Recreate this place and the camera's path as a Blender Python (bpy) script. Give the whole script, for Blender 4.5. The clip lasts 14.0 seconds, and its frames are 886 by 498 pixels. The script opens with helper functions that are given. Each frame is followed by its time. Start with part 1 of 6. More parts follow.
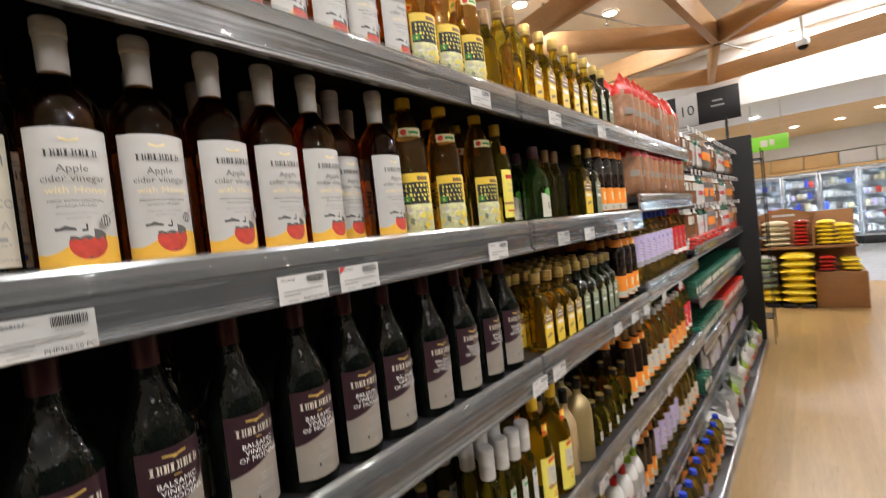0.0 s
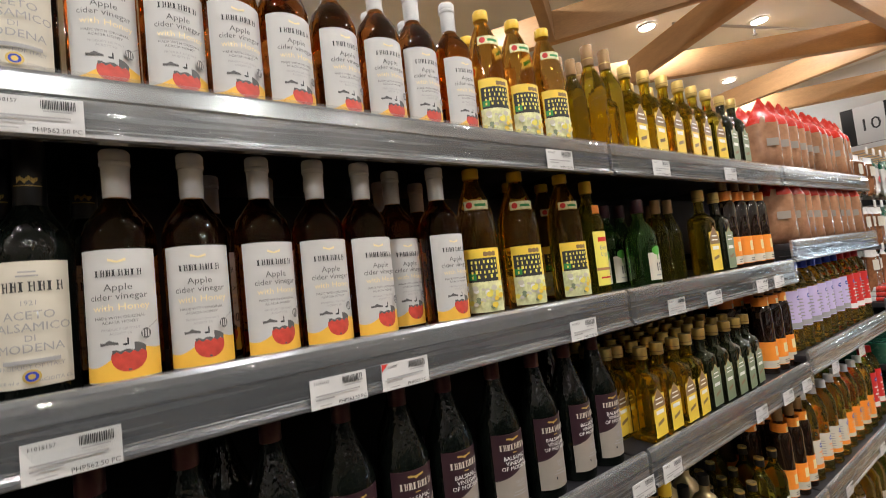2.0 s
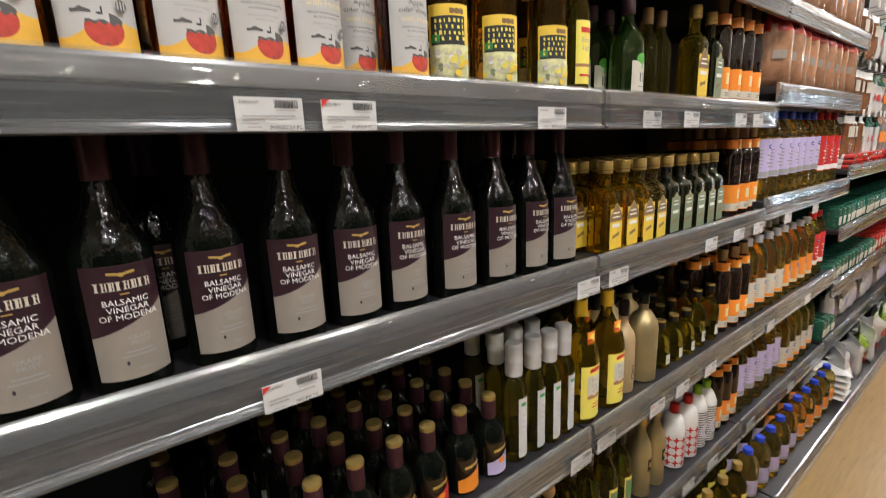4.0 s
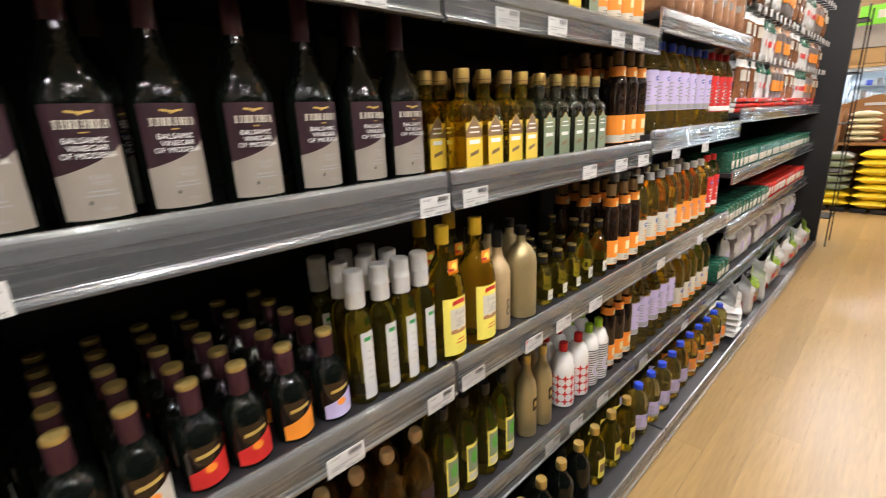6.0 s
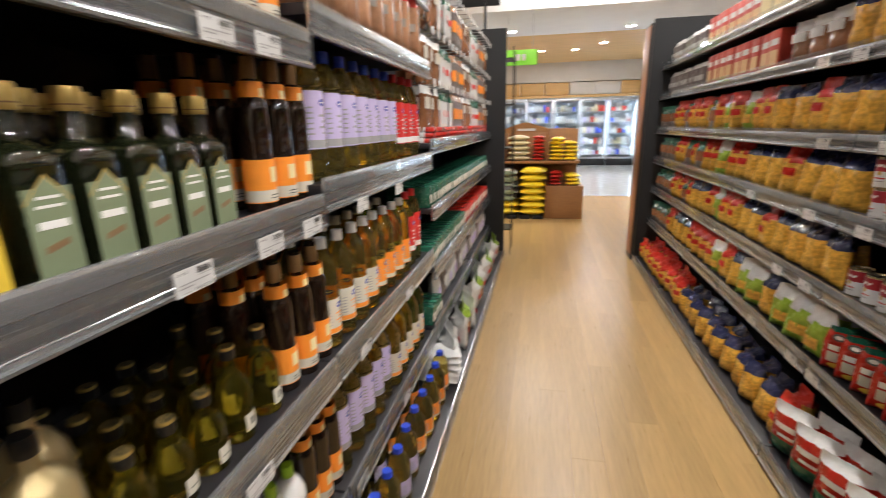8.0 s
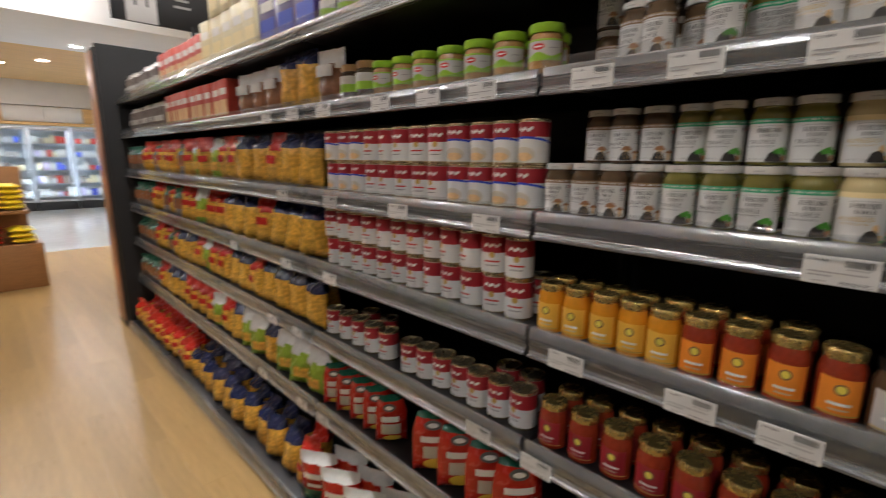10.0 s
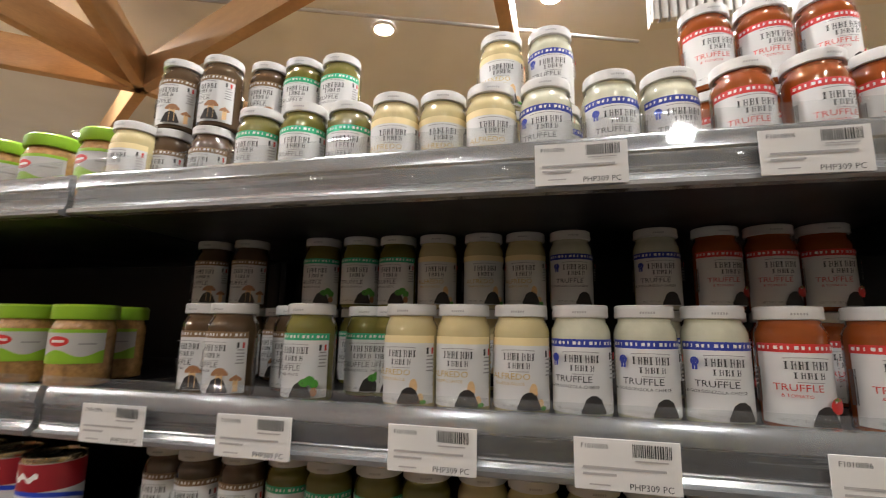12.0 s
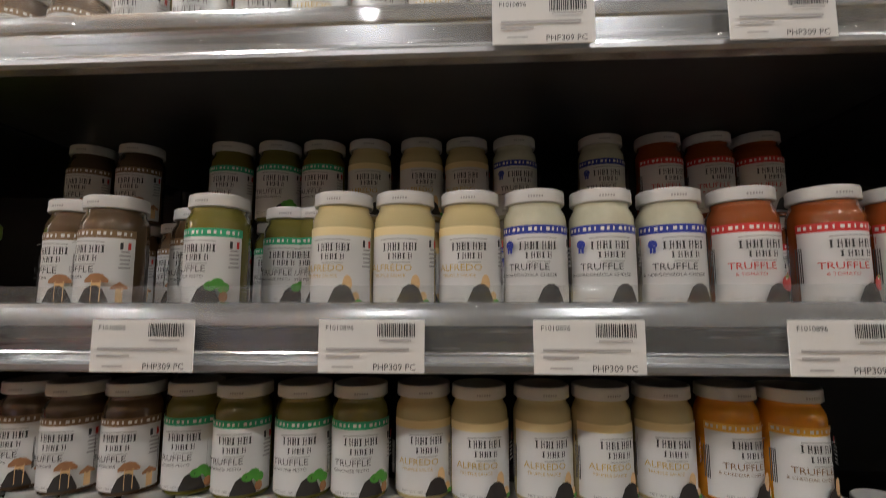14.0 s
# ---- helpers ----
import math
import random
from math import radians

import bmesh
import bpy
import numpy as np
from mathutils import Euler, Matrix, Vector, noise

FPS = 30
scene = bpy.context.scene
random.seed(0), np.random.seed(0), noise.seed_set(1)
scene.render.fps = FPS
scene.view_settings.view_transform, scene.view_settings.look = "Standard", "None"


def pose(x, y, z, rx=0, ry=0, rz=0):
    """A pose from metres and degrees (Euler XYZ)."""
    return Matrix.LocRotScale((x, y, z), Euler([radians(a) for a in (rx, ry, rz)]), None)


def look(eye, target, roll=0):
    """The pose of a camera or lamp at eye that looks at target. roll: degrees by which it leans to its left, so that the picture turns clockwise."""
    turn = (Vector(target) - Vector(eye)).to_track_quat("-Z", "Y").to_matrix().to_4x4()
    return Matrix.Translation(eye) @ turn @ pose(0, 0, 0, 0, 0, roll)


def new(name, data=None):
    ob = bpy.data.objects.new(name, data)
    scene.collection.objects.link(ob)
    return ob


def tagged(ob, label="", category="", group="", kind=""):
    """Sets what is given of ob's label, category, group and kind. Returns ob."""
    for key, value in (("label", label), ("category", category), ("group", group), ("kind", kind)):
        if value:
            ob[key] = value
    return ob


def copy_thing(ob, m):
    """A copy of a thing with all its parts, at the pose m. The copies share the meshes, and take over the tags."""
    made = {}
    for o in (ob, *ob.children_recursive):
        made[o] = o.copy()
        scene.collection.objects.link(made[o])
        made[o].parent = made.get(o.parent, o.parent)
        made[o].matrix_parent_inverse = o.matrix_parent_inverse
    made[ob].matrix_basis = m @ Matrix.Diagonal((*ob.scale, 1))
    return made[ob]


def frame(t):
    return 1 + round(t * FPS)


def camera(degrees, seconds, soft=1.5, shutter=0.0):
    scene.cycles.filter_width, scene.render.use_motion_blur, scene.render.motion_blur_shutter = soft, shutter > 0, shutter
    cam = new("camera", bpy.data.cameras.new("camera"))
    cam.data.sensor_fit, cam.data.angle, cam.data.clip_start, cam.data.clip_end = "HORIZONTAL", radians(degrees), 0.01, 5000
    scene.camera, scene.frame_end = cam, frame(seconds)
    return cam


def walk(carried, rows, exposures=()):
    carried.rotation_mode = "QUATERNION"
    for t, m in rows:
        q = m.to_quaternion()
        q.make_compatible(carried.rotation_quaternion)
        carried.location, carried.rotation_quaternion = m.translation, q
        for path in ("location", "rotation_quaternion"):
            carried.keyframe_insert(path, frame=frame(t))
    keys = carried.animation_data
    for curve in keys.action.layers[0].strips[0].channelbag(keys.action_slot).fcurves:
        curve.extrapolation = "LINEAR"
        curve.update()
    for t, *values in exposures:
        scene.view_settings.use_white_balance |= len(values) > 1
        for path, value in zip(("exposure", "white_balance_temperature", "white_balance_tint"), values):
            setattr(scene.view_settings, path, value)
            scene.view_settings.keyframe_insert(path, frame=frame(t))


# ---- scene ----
cam = camera(88.4, 14.0, soft=0.9, shutter=0.36)
# the walk: seconds, eye, target, roll
PATH = [
    (0, (-0.008, 0.014, 1.472), (-1.269, 1.564, 1.396), -6.2),
    (0.5, (-0.023, 0.059, 1.531), (-1.437, 1.47, 1.619), -6.9),
    (1, (-0.003, 0.093, 1.57), (-1.507, 1.403, 1.723), -7.2),
    (1.5, (0.019, 0.124, 1.575), (-1.559, 1.343, 1.729), -6.9),
    (2, (0.032, 0.148, 1.549), (-1.599, 1.3, 1.664), -6.2),
    (2.5, (0.041, 0.173, 1.503), (-1.625, 1.278, 1.529), -5.3),
    (3, (0.039, 0.182, 1.443), (-1.627, 1.285, 1.355), -4.8),
    (3.5, (0.025, 0.191, 1.4), (-1.622, 1.298, 1.155), -4.0),
    (3.7, (0.0, 0.19, 1.391), (-1.607, 1.329, 1.048), -3.1),
    (5.8, (0.077, 0.36, 1.22), (-1.348, 1.65, 0.668), -2.2),
    (6, (0.072, 0.408, 1.23), (-1.314, 1.742, 0.683), -2.5),
    (6.5, (-0.015, 0.568, 1.244), (-1.227, 2.074, 0.732), -3.0),
    (7, (-0.055, 0.723, 1.257), (-1.083, 2.346, 0.7), -2.5),
    (7.2, (-0.072, 0.779, 1.257), (-1.024, 2.445, 0.692), -1.9),
    (9.3, (-0.005, 1.321, 1.32), (0.799, 3.095, 0.863), -0.4),
    (9.5, (0.035, 1.315, 1.308), (0.993, 3.019, 0.887), 0.2),
    (10, (0.129, 1.341, 1.328), (1.518, 2.726, 0.936), 0.5),
    (10.5, (0.278, 1.336, 1.384), (1.919, 2.45, 1.124), 1.4),
    (11, (0.399, 1.325, 1.466), (2.209, 2.173, 1.395), 1.8),
    (11.5, (0.47, 1.316, 1.53), (2.362, 1.945, 1.685), 2.0),
    (12, (0.491, 1.314, 1.567), (2.413, 1.758, 1.896), 0.9),
    (12.5, (0.514, 1.324, 1.567), (2.452, 1.599, 1.977), -0.2),
    (13, (0.533, 1.328, 1.562), (2.486, 1.507, 1.953), -0.4),
    (13.5, (0.548, 1.336, 1.539), (2.518, 1.438, 1.865), -0.3),
    (14, (0.554, 1.343, 1.498), (2.54, 1.446, 1.714), -0.1),
]
walk(cam, [(t, look(eye, target, roll)) for t, eye, target, roll in PATH],
     exposures=[(0.0, -0.35), (1.0, -0.42), (2.0, -0.42), (3.0, -0.42), (4.7, -0.15), (6.0, 0.15), (7.0, -0.08), (9.5, -0.32), (10.0, -0.48), (11.0, -0.12), (12.0, -0.2), (12.5, -0.52), (13.0, -0.55), (13.5, -0.45), (14.0, -0.28)])


# world: a dim warm fill, the place is closed and lit by its ceiling lamps
world = bpy.data.worlds.new("world")
world.use_nodes = True
scene.world = world
world.node_tree.nodes["Background"].inputs[0].default_value = (1.0, 0.93, 0.85, 1)
world.node_tree.nodes["Background"].inputs[1].default_value = 0.02
CEILING = 3.95
LAMP_POWER = 54.0
# downlights in the main ceiling: x, y
DOWNLIGHTS = [(-2.43, 4.84), (-1.79, 5.97), (-2.77, 7.57), (-2.17, 9.3), (-0.2, 8.9), (0.82, 8.8), (3.66, 2.57), (3.55, 1.24),
              # the row over the aisle is unseen, added to light the shelves
              (0.72, 0.75), (0.7, 2.5), (0.66, 4.2), (-2.6, 2.2), (-2.3, 0.2), (3.0, -0.4), (0.7, -1.1), (2.9, 5.2), (0.3, 6.4), (1.0, -2.6)]
# unseen downlights added over the rest of the hall, in rows, for glints and fill
ADDED_LIGHTS = [(-8.4 + 1.9 * i + 0.4 * (k % 2), -6.8 + 1.75 * k) for i in range(11) for k in range(9) if not (-3.4 < -8.4 + 1.9 * i < 4.6 and k > 2)]
# downlights in the lower soffit before the freezers: x, y
SOFFIT_LIGHTS = [(-0.75, 10.7), (1.44, 10.8), (-0.2, 13.4), (0.6, 13.4), (1.17, 12.6), (-1.8, 12.8), (2.4, 13.2), (3.2, 10.8)]


# ---------------------------------------------------------------- materials
def material(name, color, rough=0.5, metal=0.0, vary=0.12, scale=30.0, bump=0.0, bump_scale=200.0, stretch=(1, 1, 1),
             through_it=0.0, coat=0.0, ior=1.45, glow=None, power=0.0, per_object=0.0):
    m = bpy.data.materials.new(name)
    m.use_nodes = True
    nodes, links = m.node_tree.nodes, m.node_tree.links
    p = nodes["Principled BSDF"]
    p.inputs["Base Color"].default_value = (*color, 1)
    p.inputs["Roughness"].default_value = rough
    p.inputs["Metallic"].default_value = metal
    p.inputs["Transmission Weight"].default_value = through_it
    p.inputs["Coat Weight"].default_value = coat
    p.inputs["IOR"].default_value = ior
    if glow:
        p.inputs["Emission Color"].default_value = (*glow, 1)
        p.inputs["Emission Strength"].default_value = power
    if vary or bump:
        place = nodes.new("ShaderNodeTexCoord")
        mapping = nodes.new("ShaderNodeMapping")
        mapping.inputs["Scale"].default_value = stretch
        links.new(place.outputs["Object"], mapping.inputs["Vector"])
        fine = nodes.new("ShaderNodeTexNoise")
        fine.inputs["Scale"].default_value, fine.inputs["Detail"].default_value = scale, 4
        links.new(mapping.outputs["Vector"], fine.inputs["Vector"])
        broad = nodes.new("ShaderNodeTexNoise")
        broad.inputs["Scale"].default_value, broad.inputs["Detail"].default_value = scale / 9, 2
        links.new(mapping.outputs["Vector"], broad.inputs["Vector"])
        both = nodes.new("ShaderNodeMath")
        both.operation = "ADD"
        links.new(fine.outputs["Fac"], both.inputs[0])
        links.new(broad.outputs["Fac"], both.inputs[1])
        value = both.outputs[0]
        if per_object:
            info = nodes.new("ShaderNodeObjectInfo")
            more = nodes.new("ShaderNodeMath")
            more.operation, more.inputs[1].default_value = "MULTIPLY_ADD", per_object
            links.new(info.outputs["Random"], more.inputs[0])
            links.new(value, more.inputs[2])
            value = more.outputs[0]
        ramp = nodes.new("ShaderNodeMapRange")
        ramp.inputs["From Min"].default_value, ramp.inputs["From Max"].default_value = 0.6, 1.4 + per_object
        ramp.inputs["To Min"].default_value, ramp.inputs["To Max"].default_value = 1 - vary, 1 + vary
        links.new(value, ramp.inputs["Value"])
        mix = nodes.new("ShaderNodeVectorMath")
        mix.operation = "SCALE"
        mix.inputs[0].default_value = color
        links.new(ramp.outputs[0], mix.inputs["Scale"])
        links.new(mix.outputs[0], p.inputs["Base Color"])
        uneven = nodes.new("ShaderNodeMapRange")
        uneven.inputs["To Min"].default_value, uneven.inputs["To Max"].default_value = max(rough - 0.08, 0.02), min(rough + 0.1, 1)
        links.new(fine.outputs["Fac"], uneven.inputs["Value"])
        links.new(uneven.outputs[0], p.inputs["Roughness"])
        if bump:
            grain = nodes.new("ShaderNodeTexNoise")
            grain.inputs["Scale"].default_value, grain.inputs["Detail"].default_value = bump_scale, 3
            links.new(mapping.outputs["Vector"], grain.inputs["Vector"])
            relief = nodes.new("ShaderNodeBump")
            relief.inputs["Strength"].default_value, relief.inputs["Distance"].default_value = bump, 0.002
            links.new(grain.outputs["Fac"], relief.inputs["Height"])
            links.new(relief.outputs["Normal"], p.inputs["Normal"])
    return m


def clear_plastic(name, rough=0.035, haze=0.03):
    """Clear sheet plastic: mostly see-through, with a sharp gloss that grows at grazing angles and a little milky haze."""
    m = bpy.data.materials.new(name)
    m.use_nodes = True
    nodes, links = m.node_tree.nodes, m.node_tree.links
    mix, veil = nodes.new("ShaderNodeMixShader"), nodes.new("ShaderNodeMixShader")
    clear, shine, milk = nodes.new("ShaderNodeBsdfTransparent"), nodes.new("ShaderNodeBsdfGlossy"), nodes.new("ShaderNodeBsdfDiffuse")
    clear.inputs["Color"].default_value = (0.95, 0.96, 0.96, 1)
    milk.inputs["Color"].default_value = (0.6, 0.6, 0.6, 1)
    shine.inputs["Roughness"].default_value = rough
    veil.inputs[0].default_value = haze
    links.new(clear.outputs[0], veil.inputs[1])
    links.new(milk.outputs[0], veil.inputs[2])
    facing, steep, edge = nodes.new("ShaderNodeLayerWeight"), nodes.new("ShaderNodeMath"), nodes.new("ShaderNodeMath")
    steep.operation, steep.inputs[1].default_value = "POWER", 4.0
    edge.operation, edge.inputs[1].default_value, edge.inputs[2].default_value = "MULTIPLY_ADD", 0.5, 0.04
    links.new(facing.outputs["Facing"], steep.inputs[0])
    links.new(steep.outputs[0], edge.inputs[0])
    place, wave, relief = nodes.new("ShaderNodeTexCoord"), nodes.new("ShaderNodeTexNoise"), nodes.new("ShaderNodeBump")
    wave.inputs["Scale"].default_value, wave.inputs["Detail"].default_value = 22.0, 2
    relief.inputs["Strength"].default_value, relief.inputs["Distance"].default_value = 0.1, 0.002
    links.new(place.outputs["Object"], wave.inputs["Vector"])
    links.new(wave.outputs["Fac"], relief.inputs["Height"])
    links.new(relief.outputs["Normal"], shine.inputs["Normal"])
    links.new(edge.outputs[0], mix.inputs[0])
    links.new(veil.outputs[0], mix.inputs[1])
    links.new(shine.outputs[0], mix.inputs[2])
    links.new(mix.outputs[0], nodes["Material Output"].inputs["Surface"])
    return m


def glass(name, color, through_it=1.0, ior=1.4, rough=0.015, ripple=0.22, ripple_scale=70.0, coat=0.0):
    """Filled bottle glass with slightly wavy walls, which break the lamps' reflections into streaks."""
    m = bpy.data.materials.new(name)
    m.use_nodes = True
    nodes, links = m.node_tree.nodes, m.node_tree.links
    p = nodes["Principled BSDF"]
    p.inputs["Base Color"].default_value = (*color, 1)
    p.inputs["Roughness"].default_value, p.inputs["IOR"].default_value = rough, ior
    p.inputs["Transmission Weight"].default_value, p.inputs["Coat Weight"].default_value = through_it, coat
    place, mapping, wave, relief = nodes.new("ShaderNodeTexCoord"), nodes.new("ShaderNodeMapping"), nodes.new("ShaderNodeTexNoise"), nodes.new("ShaderNodeBump")
    mapping.inputs["Scale"].default_value = (1.0, 1.0, 0.45)
    wave.inputs["Scale"].default_value, wave.inputs["Detail"].default_value = ripple_scale, 1.5
    relief.inputs["Strength"].default_value, relief.inputs["Distance"].default_value = ripple, 0.002
    links.new(place.outputs["Object"], mapping.inputs["Vector"])
    links.new(mapping.outputs["Vector"], wave.inputs["Vector"])
    links.new(wave.outputs["Fac"], relief.inputs["Height"])
    links.new(relief.outputs["Normal"], p.inputs["Normal"])
    return m


STEEL = material("brushed_rail", (0.34, 0.338, 0.342), 0.19, 0.72, 0.4, 24, 0.12, 60, stretch=(1, 0.12, 6))
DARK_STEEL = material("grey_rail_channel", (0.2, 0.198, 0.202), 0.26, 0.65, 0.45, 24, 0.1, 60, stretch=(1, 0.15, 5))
RIM = material("rail_edge", (0.3, 0.3, 0.305), 0.36, 0.8, 0.1, 40)
DECK = material("dark_shelf_metal", (0.016, 0.015, 0.017), 0.38, 0.2, 0.3, 20)
BACK = material("black_back_panel", (0.006, 0.006, 0.007), 0.45, 0.0, 0.3, 12)
PANEL = material("black_end_panel", (0.01, 0.01, 0.011), 0.62, 0.0, 0.25, 8, 0.1, 300)
PLEXI = clear_plastic("clear_lip")
PAPER = material("tag_paper", (0.58, 0.57, 0.55), 0.5, 0, 0.04, 60)
INK = material("black_print", (0.03, 0.03, 0.03), 0.6, vary=0)
DARK_INK = material("dark_grey_print", (0.1, 0.095, 0.09), 0.6, vary=0)
GREY_INK = material("grey_print", (0.32, 0.31, 0.3), 0.6, vary=0)
RED_INK = material("red_print", (0.55, 0.03, 0.02), 0.5, vary=0)
GREEN_INK = material("green_print", (0.03, 0.25, 0.06), 0.5, vary=0)
MINT_FOIL = material("green_foil", (0.04, 0.42, 0.2), 0.3, 0.3, 0.1, 90)
BLUE_INK = material("blue_print", (0.02, 0.04, 0.32), 0.45, vary=0)
GOLD_INK = material("gold_print", (0.55, 0.38, 0.1), 0.4, 0.3, vary=0)
PALE_GOLD = material("pale_gold_print", (0.8, 0.66, 0.35), 0.45, vary=0)
WHITE_INK = material("white_print", (0.8, 0.78, 0.74), 0.5, vary=0)
WHITE_LABEL = material("white_label", (0.53, 0.515, 0.49), 0.45, 0, 0.04, 50, coat=0.1)
CREAM_LABEL = material("cream_label", (0.58, 0.53, 0.43), 0.5, 0, 0.06, 50)
BEIGE_LABEL = material("beige_label", (0.28, 0.24, 0.2), 0.5, 0, 0.08, 40)
PLUM_LABEL = material("plum_label", (0.027, 0.01, 0.015), 0.4, 0, 0.1, 40)
BRIGHT_LABEL = material("bright_white_label", (0.68, 0.675, 0.66), 0.4, 0, 0.04, 50, coat=0.15)
YELLOW_LABEL = material("yellow_label", (0.8, 0.55, 0.06), 0.4, 0, 0.1, 40)
LEMON_LABEL = material("lemon_label", (0.8, 0.68, 0.12), 0.4, 0, 0.08, 40)
AMBER_PRINT = material("amber_print", (0.82, 0.46, 0.06), 0.45, 0, 0.08, 60)
ORANGE_LABEL = material("orange_label", (0.85, 0.27, 0.03), 0.42, 0, 0.08, 40)
LILAC_LABEL = material("lilac_label", (0.52, 0.44, 0.66), 0.42, 0, 0.08, 40)
OLIVE_LABEL = material("sage_label", (0.2, 0.24, 0.14), 0.45, 0, 0.1, 40)
BROWN_LABEL = material("brown_label", (0.22, 0.13, 0.06), 0.45, 0, 0.1, 40)
RED_LABEL = material("red_label", (0.6, 0.03, 0.025), 0.4, 0, 0.08, 40)
DARK_RED_LABEL = material("dark_red_label", (0.33, 0.02, 0.03), 0.36, 0, 0.08, 40)
APPLE_RED = material("apple_print", (0.55, 0.06, 0.04), 0.45, 0, 0.35, 120)
BLOSSOM = material("blossom_print", (0.66, 0.65, 0.35), 0.5, 0, 0.35, 140)
TRUFFLE_PRINT = material("truffle_print", (0.03, 0.025, 0.022), 0.6, 0, 0.3, 200)
MUSHROOM = material("mushroom_print", (0.38, 0.18, 0.08), 0.5, 0, 0.2, 150)
PEAR_PRINT = material("pear_print", (0.75, 0.5, 0.25), 0.5, 0, 0.2, 150)
LEAF_PRINT = material("leaf_print", (0.08, 0.32, 0.04), 0.5, 0, 0.25, 150)

CIDER = glass("amber_vinegar_glass", (0.62, 0.2, 0.03), ior=1.36, ripple=0.3, ripple_scale=150)
HONEY = glass("pale_amber_glass", (0.82, 0.45, 0.09), 0.985, 1.36, ripple=0.3, ripple_scale=130)
BLACK_GLASS = glass("dark_green_glass", (0.003, 0.004, 0.003), 0.0, 1.33, ripple=0.5, ripple_scale=170)
OIL = glass("olive_oil_glass", (0.92, 0.68, 0.04), 0.985, 1.36, ripple=0.3, ripple_scale=110)
OIL_GREEN = glass("green_oil_glass", (0.62, 0.52, 0.06), 0.985, 1.36, ripple=0.3, ripple_scale=110)
OIL_DARK = glass("bottle_green_glass", (0.1, 0.26, 0.05), 0.95, 1.45)
FLASK_DARK = glass("black_green_glass", (0.02, 0.024, 0.01), 0.6, 1.5)
OIL_PALE = glass("clear_oil_plastic", (0.93, 0.75, 0.22), 0.97, 1.3, 0.03, 0.4, 90)
SOY = glass("dark_sauce_glass", (0.014, 0.007, 0.004), 0.0, 1.5, coat=0.3)
WHITE_CAP = material("white_cap", (0.6, 0.59, 0.57), 0.4, 0, 0.05, 80)
GOLD_CAP = material("gold_cap", (0.6, 0.43, 0.14), 0.3, 0.75, 0.12, 90)
YELLOW_CAP = material("yellow_cap", (0.75, 0.47, 0.03), 0.35, 0, 0.06, 80)
PLUM_CAP = material("plum_foil", (0.045, 0.014, 0.019), 0.35, 0.2, 0.15, 80)
BROWN_CAP = material("brown_cap", (0.26, 0.15, 0.06), 0.4, 0.3, 0.1, 80)
BLACK_CAP = material("black_foil", (0.008, 0.008, 0.008), 0.3, 0.1, 0.1, 80)
BLUE_CAP = material("blue_cap", (0.02, 0.06, 0.5), 0.35, 0, 0.05, 80)
RED_CAP = material("red_cap", (0.55, 0.02, 0.02), 0.35, 0, 0.05, 80)
GREEN_LID = material("lime_lid", (0.28, 0.5, 0.03), 0.35, 0, 0.06, 80)
JAR_LID = material("white_lid", (0.6, 0.59, 0.57), 0.35, 0.1, 0.06, 90)
GOLD_LID = material("gold_lid", (0.62, 0.45, 0.16), 0.25, 0.85, 0.1, 90)
TIN = material("gilt_tin", (0.6, 0.5, 0.32), 0.25, 0.9, 0.1, 60)
WOOD_CAP = material("cork_knob", (0.5, 0.32, 0.15), 0.5, 0, 0.15, 90)
GOLD_BOTTLE = material("matt_gold_bottle", (0.4, 0.31, 0.15), 0.34, 0.55, 0.08, 50)
TAN_BOTTLE = material("tan_ceramic_bottle", (0.45, 0.32, 0.17), 0.4, 0.2, 0.1, 50)
WHITE_BOTTLE = material("white_glazed_bottle", (0.75, 0.73, 0.7), 0.2, 0, 0.05, 50, coat=0.4)
CREAM_SAUCE = glass("cream_sauce_jar", (0.55, 0.46, 0.24), 0.0, 1.5, 0.06, 0.25, 120, 0.5)
GREEN_SAUCE = glass("pesto_jar", (0.15, 0.135, 0.03), 0.0, 1.5, 0.06, 0.3, 120, 0.5)
BROWN_SAUCE = glass("mushroom_sauce_jar", (0.09, 0.055, 0.03), 0.0, 1.5, 0.06, 0.3, 120, 0.5)
BLUE_SAUCE = material("pale_cheese_sauce_jar", (0.52, 0.51, 0.38), 0.12, 0, 0.12, 90, coat=0.5)
TOMATO_SAUCE = glass("tomato_sauce_jar", (0.26, 0.06, 0.012), 0.0, 1.5, 0.06, 0.25, 120, 0.5)
ORANGE_SAUCE = material("orange_sauce_jar", (0.7, 0.28, 0.02), 0.12, 0, 0.15, 90, coat=0.5)
RED_SAUCE = material("red_sauce_jar", (0.28, 0.035, 0.015), 0.12, 0, 0.25, 120, coat=0.5)
NUTS = material("snack_filled_jar", (0.42, 0.23, 0.08), 0.2, 0, 0.6, 130, 0.5, 120, coat=0.5)
PASTA = material("dry_pasta_in_film", (0.72, 0.4, 0.06), 0.18, 0, 0.75, 75, 1.0, 70, coat=0.7)
BREAD = material("flat_bread_in_film", (0.4, 0.2, 0.11), 0.16, 0, 0.5, 45, 0.9, 40, coat=0.9, per_object=0.5)
SNACK = material("brown_snack_in_film", (0.26, 0.11, 0.05), 0.2, 0, 0.6, 70, 0.7, 70, coat=0.6, per_object=0.6)
NAVY_FILM = material("navy_film", (0.015, 0.02, 0.06), 0.25, 0, 0.2, 50, 0.5, 60, coat=0.4)
RED_FILM = material("red_film", (0.5, 0.025, 0.015), 0.25, 0, 0.25, 50, 0.5, 60, coat=0.4, per_object=0.4)
